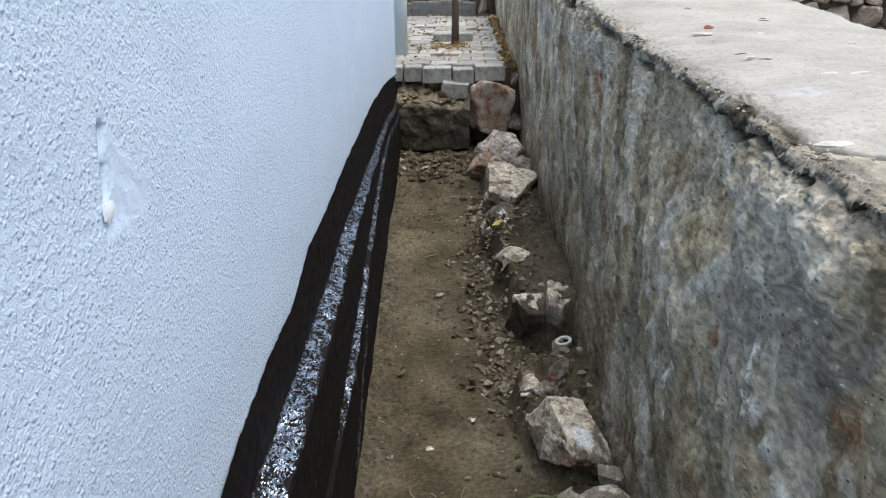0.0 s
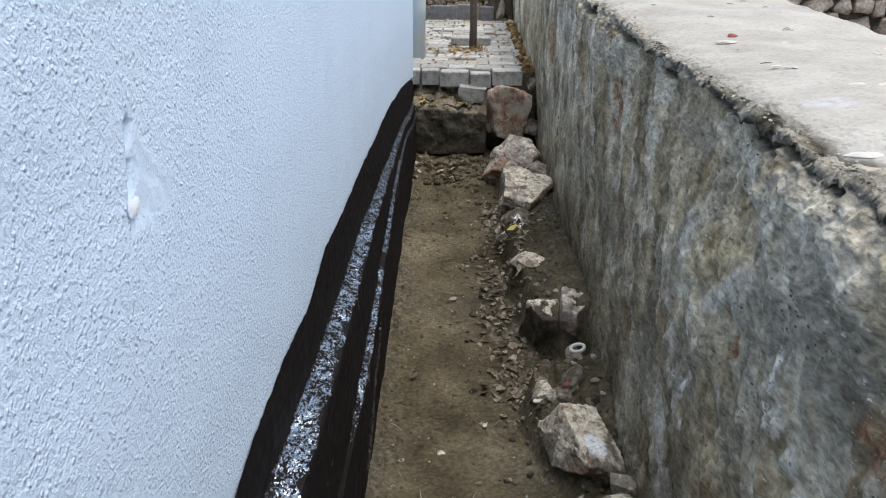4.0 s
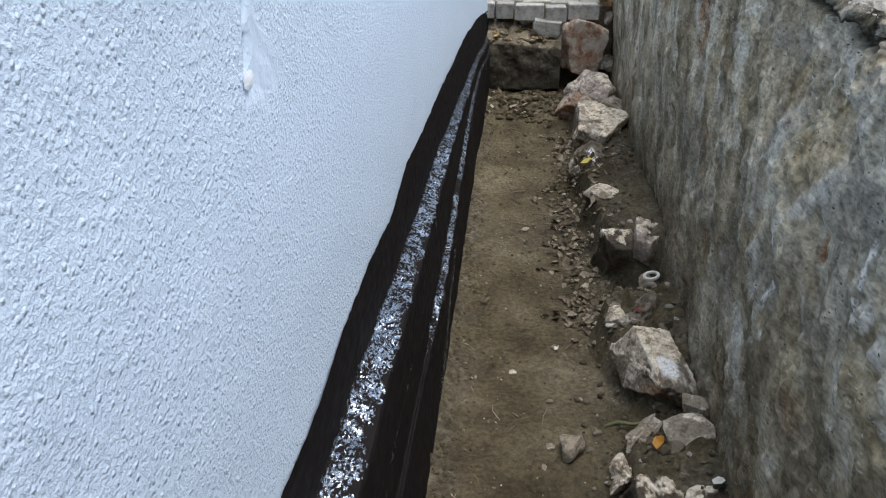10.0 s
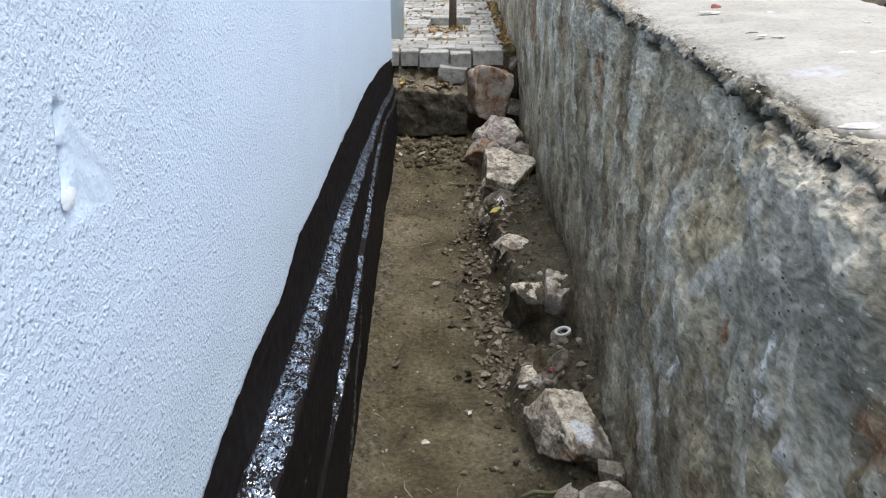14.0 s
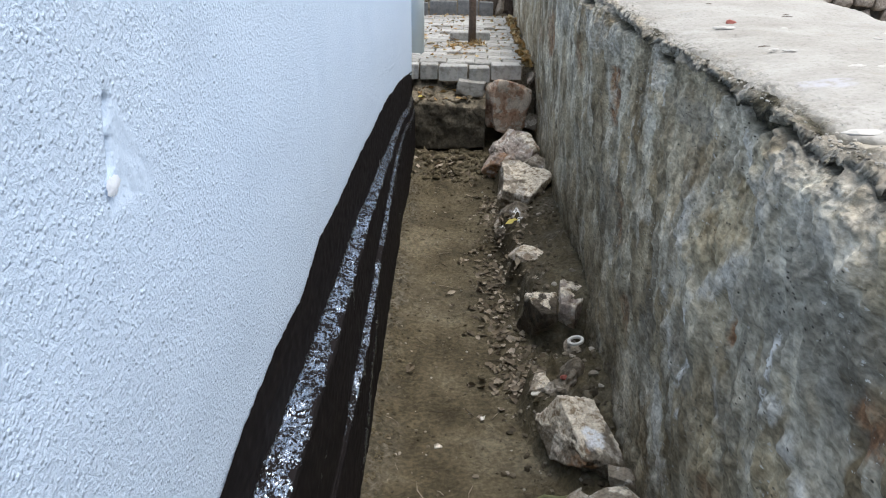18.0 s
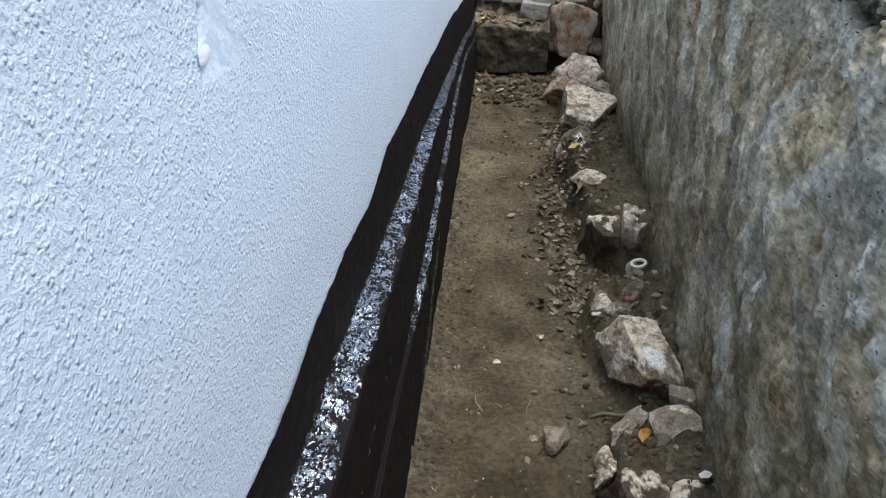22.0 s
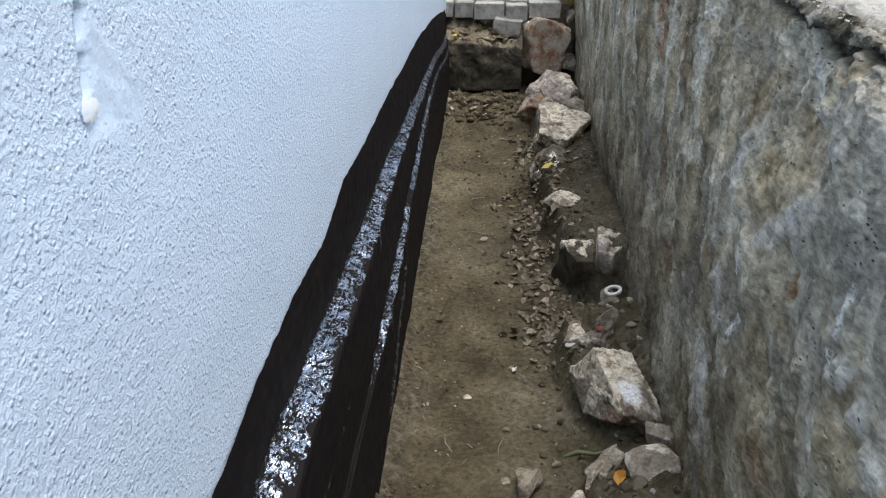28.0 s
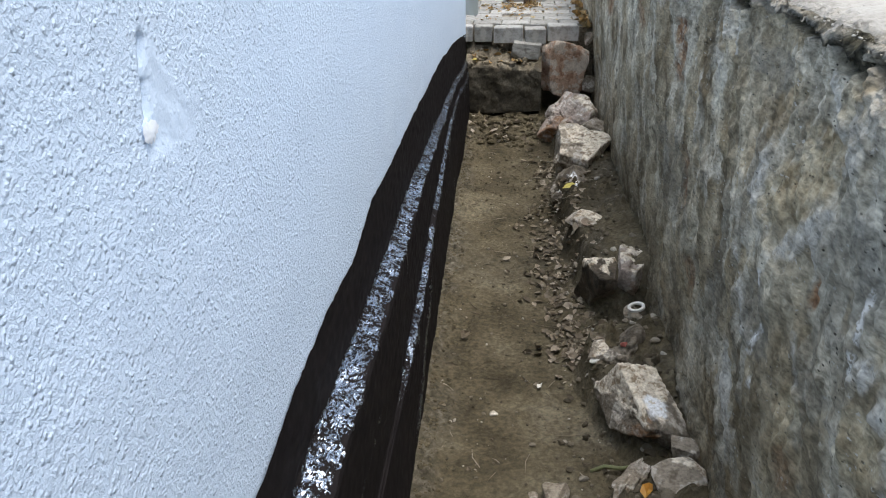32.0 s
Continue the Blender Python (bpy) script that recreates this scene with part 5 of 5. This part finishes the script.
rng = np.random.default_rng(77)
y = rng.uniform(-0.6, 4.7, 1500)
x = np.clip(rng.normal(0.74, 0.10, 1500), 0.46, 0.88)
pebbles("rubble", "crumbs of rubble along the stones", on_floor(x, y), (0.005, 0.034), 1, PEBBLE)
y = rng.uniform(-0.6, 4.7, 2600)
x = 0.135 - 0.027 * y + np.abs(rng.normal(0, 0.045, 2600)) + 0.005
pebbles("crumbs", "line of dark crumbs along the black coating", on_floor(x, y), (0.002, 0.020), 2, SOIL, (0.3, 0.6))
y = rng.uniform(-0.6, 4.7, 1300)
x = rng.uniform(0.14, 0.70, 1300)
pebbles("grit", "scattered grit on the trodden soil", on_floor(x, y), (0.003, 0.016), 3, PEBBLE)
y = rng.uniform(-0.4, 1.35, 520)
x = np.clip(rng.normal(0.76, 0.075, 520), 0.58, 0.90)
pebbles("bank_rubble", "broken bits of stone in the bank between the stones", on_floor(x, y), (0.005, 0.040), 5, PEBBLE)
x, y = rng.uniform(0.03, 0.86, 420), rng.uniform(4.15, 4.63, 420)
pebbles("end_rubble", "loose rubble below the footing", on_floor(x, y), (0.01, 0.06), 4, SOIL)

# leaves and flat chips lie in drifts on the middle of the floor
lx = np.concatenate([rng.normal(0.60, 0.070, 620), rng.normal(0.62, 0.060, 260), rng.normal(0.50, 0.10, 60), rng.uniform(0.15, 0.6, 50), rng.normal(0.50, 0.05, 25)])
ly = np.concatenate([rng.uniform(2.0, 3.9, 620), rng.normal(1.70, 0.15, 260), rng.uniform(2.0, 4.2, 60), rng.uniform(-0.3, 4.2, 50), rng.normal(2.2, 0.1, 25)])
scatter_leaves("dry_leaves", "drift of dry grey-brown leaves and chips on the soil", on_floor(np.clip(lx, 0.14, 0.82), ly), LEAF_DRY, (0.008, 0.050), 5, 0.4, 0.5)
lx, ly = np.concatenate([rng.uniform(0.0, 0.82, 230), rng.normal(0.33, 0.10, 120)]), np.concatenate([rng.uniform(5.0, 7.9, 230), rng.normal(5.72, 0.12, 120)])
scatter_leaves("path_leaves", "dry leaves scattered on the pavers", [(a, b, 0.692) for a, b in zip(lx, ly)], LEAF_WARM, (0.012, 0.050), 6, 0.25)
lx, ly = rng.normal(0.828, 0.022, 320), rng.uniform(4.80, 7.6, 320)
scatter_leaves("wall_foot_leaves", "yellow-brown leaves gathered along the wall", [(a, b, c) for a, b, c in zip(lx, ly, rng.uniform(0.66, 0.715, 320))], LEAF_WARM, (0.035, 0.08), 7, 0.6)
x, y = rng.uniform(0.03, 0.50, 120), rng.uniform(4.66, 4.84, 120)
pebbles("footing_rubble", "crumbled rubble on the footing's sloping top", [(a, b, 0.430 + 0.53 * (b - 4.64)) for a, b in zip(x, y)], (0.008, 0.05), 9, CONCRETE)
lx, ly = rng.uniform(0.05, 0.85, 110), rng.uniform(4.2, 4.62, 110)
scatter_leaves("end_leaves", "brown leaves below the footing", on_floor(lx, ly), LEAF_DRY, (0.03, 0.06), 10)


def twigs(name, label, places, lengths, seed):
    r = np.random.default_rng(seed)
    verts, faces = [], []
    for x, y, z in places:
        l, a = r.uniform(*lengths), r.uniform(0, math.tau)
        d, n = Vector((math.cos(a), math.sin(a), 0)), Vector((-math.sin(a), math.cos(a), 0))
        b, w = Vector((x, y, z + 0.004)), r.uniform(0.0007, 0.0022)
        v, f = tube([tuple(b - d * l / 2), tuple(b + n * l * r.uniform(-0.12, 0.12) + Vector((0, 0, 0.003))), tuple(b + d * l / 2)], [w, w, w * 0.5], 5)
        k = len(verts)
        verts += v
        faces += [tuple(i + k for i in q) for q in f]
    return tagged(solid(name, verts, faces, LEAF_DRY), label, "twigs", kind="stuff")


lx, ly = rng.uniform(0.16, 0.72, 110), rng.uniform(-0.4, 4.3, 110)
twigs("twigs", "thin dry twigs and straws on the soil", on_floor(lx, ly), (0.02, 0.09), 31)


def single_leaf(at, size, material, label, seed, spin):
    r = np.random.default_rng(seed)
    v, f = leaf_shape(r, 0, 0, 0, size, size * 0.15, 0.2, spin)
    ob = solid("leaf", v, f, material, None, False)
    x, y, z = at
    ob.location = (x, y, float(bank(np.array(x), np.array(y))) + z)
    tagged(ob, label, "leaf")


single_leaf((0.752, 0.715, 0.022), 0.06, LEAF_ORANGE, "bright orange fallen leaf beside a stone", 1, 70)
lx, ly = rng.uniform(0.03, 0.50, 40), rng.uniform(4.68, 4.80, 40)
scatter_leaves("footing_leaves", "yellow-brown leaves on the footing's top", [(a, b, 0.436 + 0.53 * (b - 4.64)) for a, b in zip(lx, ly)], LEAF_WARM, (0.025, 0.06), 12)
single_leaf((0.085, 4.70, 0.365), 0.075, LEAF_YELLOW, "yellow leaf on the concrete footing", 2, 30)
single_leaf((0.484, 1.408, 0.012), 0.040, WHITE_BIT, "small white leaf on the soil", 3, 80)
single_leaf((0.876, 0.530, 0.030), 0.036, WHITE_BIT, "white leaf on the bank", 4, 40)
single_leaf((0.655, 2.95, 0.030), 0.07, LEAF_YELLOW, "yellow-green leaf beside a small stone", 5, 10)
for i, (x, y, s, m, label) in enumerate([(0.333, 1.245, 0.028, STONE_PALE, "white pebble on the soil"), (0.530, 0.350, 0.034, WHITE_BIT, "white pebble on the soil"),
                                         (0.431, 0.312, 0.026, LEAF_ORANGE, "yellow pebble on the soil"), (0.608, 0.272, 0.026, STONE_PALE, "cream pebble on the soil"),
                                         (0.42, 0.50, 0.040, STONE_GREY, "flat grey pebble on the soil"), (0.665, 1.36, 0.034, WHITE_BIT, "white pebble beside the clod"),
                                         (0.46, 0.84, 0.03, STONE_GREY, "grey pebble on the soil")]):
    p, f = rock_points((s, s * 0.85, s * 0.6), 400 + i, 3, 0.05, 9)
    ob = solid("pebble", p, f, m, None, True)
    ob.location = (x, y, float(bank(np.array(x), np.array(y))) + s * 0.18)
    tagged(ob, label, "pebble", "pebbles on the soil")

GREEN_STEM = plain_material("green_stem", (0.10, 0.12, 0.05), (0.20, 0.21, 0.10), 50, 0.7, 0.001)
v, f = tube([(-0.06, -0.006, 0.0), (-0.02, 0.004, 0.012), (0.03, 0.0, 0.010), (0.065, 0.008, 0.016)], [0.005, 0.0065, 0.006, 0.004], 8)
ob = solid("stick", v, f, GREEN_STEM)
ob.location = (0.690, 0.962, float(bank(np.array(0.69), np.array(0.962))) + 0.012)
tagged(ob, "short green stick lying under the large limestone", "stick")
for x, y, z, size, turn, label in ((0.575, 0.274, 0.006, (0.034, 0.010, 0.008), 8, "thin red brick splinter on the soil"), (0.762, 1.372, 0.035, (0.030, 0.022, 0.018), 30, "small red brick chip on the clod")):
    p, f = rock_points(size, 505, 3, 0.05, 9)
    ob = solid("brick_chip", p, f, RED_BIT)
    ob.matrix_world = pose(x, y, float(bank(np.array(x), np.array(y))) + z, 0, 0, turn)
    tagged(ob, label, "brick chip")

# ---- on the retaining wall ----
def cap_z(x, y):
    x, y = np.array(x), np.array(y)
    return float(wall_head(y) + 0.022 + 0.005 * fractal(y * 3.2, x * 3.2, 0, 141, 4) + 0.0014 * fractal(y * 30, x * 30, 0, 145, 3, 0.6))


MOSS = plain_material("dark_moss", (0.028, 0.027, 0.016), (0.095, 0.088, 0.055), 70, 0.95, 0.004, 0.15)
FLAKE = plain_material("plaster_flake", (0.40, 0.395, 0.375), (0.50, 0.49, 0.47), 60, 0.85, 0.002, 0.25)
RENDER_CRUMB = plain_material("render_crumb", (0.24, 0.235, 0.21), (0.46, 0.45, 0.41), 40, 0.9, 0.003, 0.25)
rng = np.random.default_rng(61)
y = np.concatenate([rng.normal(0.15, 0.22, 1500), rng.uniform(0.8, 4.5, 700)])
y = y[(rng.uniform(0, 1, len(y)) < rim_open(y)) & (rim_inset(y) > 0.01)]
inset = rim_inset(y) + rng.normal(0, 0.006, len(y))
pebbles("moss", "dark moss in the crack along the wall's edge", list(zip(0.868 + inset, y, wall_head(y) + 0.06 * inset - 0.020)), (0.002, 0.0065), 6, MOSS, (0.5, 1.0))
y = -0.35 + 5.3 * rng.uniform(0, 1, 900) ** 1.7
inset = np.abs(rng.normal(0.02, 0.03, 900))
rim_z = wall_head(y) + 0.003 + np.where(inset < 0, inset * 1.2, inset * 0.06)
pebbles("edge_crumbs", "loose crumbs of render along the wall's edge", list(zip(0.868 + np.maximum(inset, 0), y, rim_z - 0.004)), (0.0015, 0.007), 7, RENDER_CRUMB, (0.4, 0.8))
p, f = rock_points((0.028, 0.016, 0.013), 501, 3, 0.05, 9)
ob = solid("brick_chip", p, f, RED_BIT)
ob.location = (1.088, 1.147, cap_z(1.088, 1.147) + 0.004)
tagged(ob, "small red brick chip on the wall top", "brick chip")
rng = np.random.default_rng(15)
for i in range(16):
    x, y = rng.uniform(0.95, 1.45), rng.uniform(-0.1, 2.6)
    s = rng.uniform(0.012, 0.036)
    p, f = rock_points((s, s * rng.uniform(0.4, 0.9), s * 0.25), 520 + i, 2, 0.05, 9)
    ob = solid("plaster_flake", p, f, FLAKE, None, False)
    ob.matrix_world = pose(x, y, cap_z(x, y), 0, 0, rng.uniform(0, 360))
    tagged(ob, "white plaster flake on the wall top", "flake", "flakes on the wall top")
for i, (x, y, s) in enumerate([(0.903, -0.05, 0.050), (1.027, 1.0, 0.055), (1.103, 0.427, 0.042), (1.02, 0.62, 0.026), (1.16, 0.44, 0.045)]):
    p, f = rock_points((s, s * 0.5, s * 0.16), 560 + i, 3, 0.08, 9)
    ob = solid("plaster_flake", p, f, FLAKE, None, False)
    ob.matrix_world = pose(x, y, cap_z(x, y), 0, 0, 8 * i)
    tagged(ob, "larger white plaster flake on the wall top", "flake", "flakes on the wall top")
for i in range(9):
    x, y, a, l = rng.uniform(0.98, 1.45), rng.uniform(0.1, 2.6), rng.uniform(-0.6, 0.6), rng.uniform(0.015, 0.04)
    d = Vector((math.cos(a), math.sin(a), 0))
    b = Vector((x, y, cap_z(x, y) + 0.002))
    v, f = tube([tuple(b), tuple(b + d * l * 0.5 + Vector((0, 0, 0.001))), tuple(b + d * l)], [0.0008, 0.0012, 0.0006], 6)
    tagged(solid("twig", v, f, STEM), "short dry twig on the wall top", "twig", "twigs on the wall top")


# ---- rubble wall beyond ----
def build_rubble_wall():
    rng = np.random.default_rng(41)
    bm = bmesh.new()
    box(bm, (1.45, 6.06, 0.3), (9.0, 6.45, 1.165), 0.02)
    me = bpy.data.meshes.new("wall_rubble")
    bm.to_mesh(me)
    bm.free()
    me.materials.append(MORTAR)
    wall = tagged(new("wall_rubble", me), "low wall of brown field stones in dark mortar with a flat coping", "wall", kind="structure")
    bm = bmesh.new()
    box(bm, (1.40, 5.98, 1.168), (9.0, 6.50, 1.27), 0.012, 2)
    part("coping", bm, CONCRETE, wall)
    z = 0.64
    row = 0
    while z < 1.14:
        h = (0.16, 0.20, 0.14)[row % 3]
        x = 1.5 + rng.uniform(0, 0.15)
        while x < 5.6:
            w = rng.uniform(0.09, 0.27)
            hh = min(h * rng.uniform(0.85, 1.1), 2 * (1.155 - z - h * 0.45))
            p, f = rock_points((w * 1.02, 0.16, max(hh, 0.07)), int(rng.integers(9999)), 4, 0.03, 12, True, 110.0)
            ob = solid("stone", p, f, STONE_FIELD, wall)
            ob.matrix_world = pose(x + w / 2, 6.055, z + h * 0.45 + rng.uniform(-0.02, 0.02), rng.uniform(-8, 8), rng.uniform(-24, 24), 0)
            x += w + 0.012
        z += h + 0.004
        row += 1


build_rubble_wall()
build_pavement()
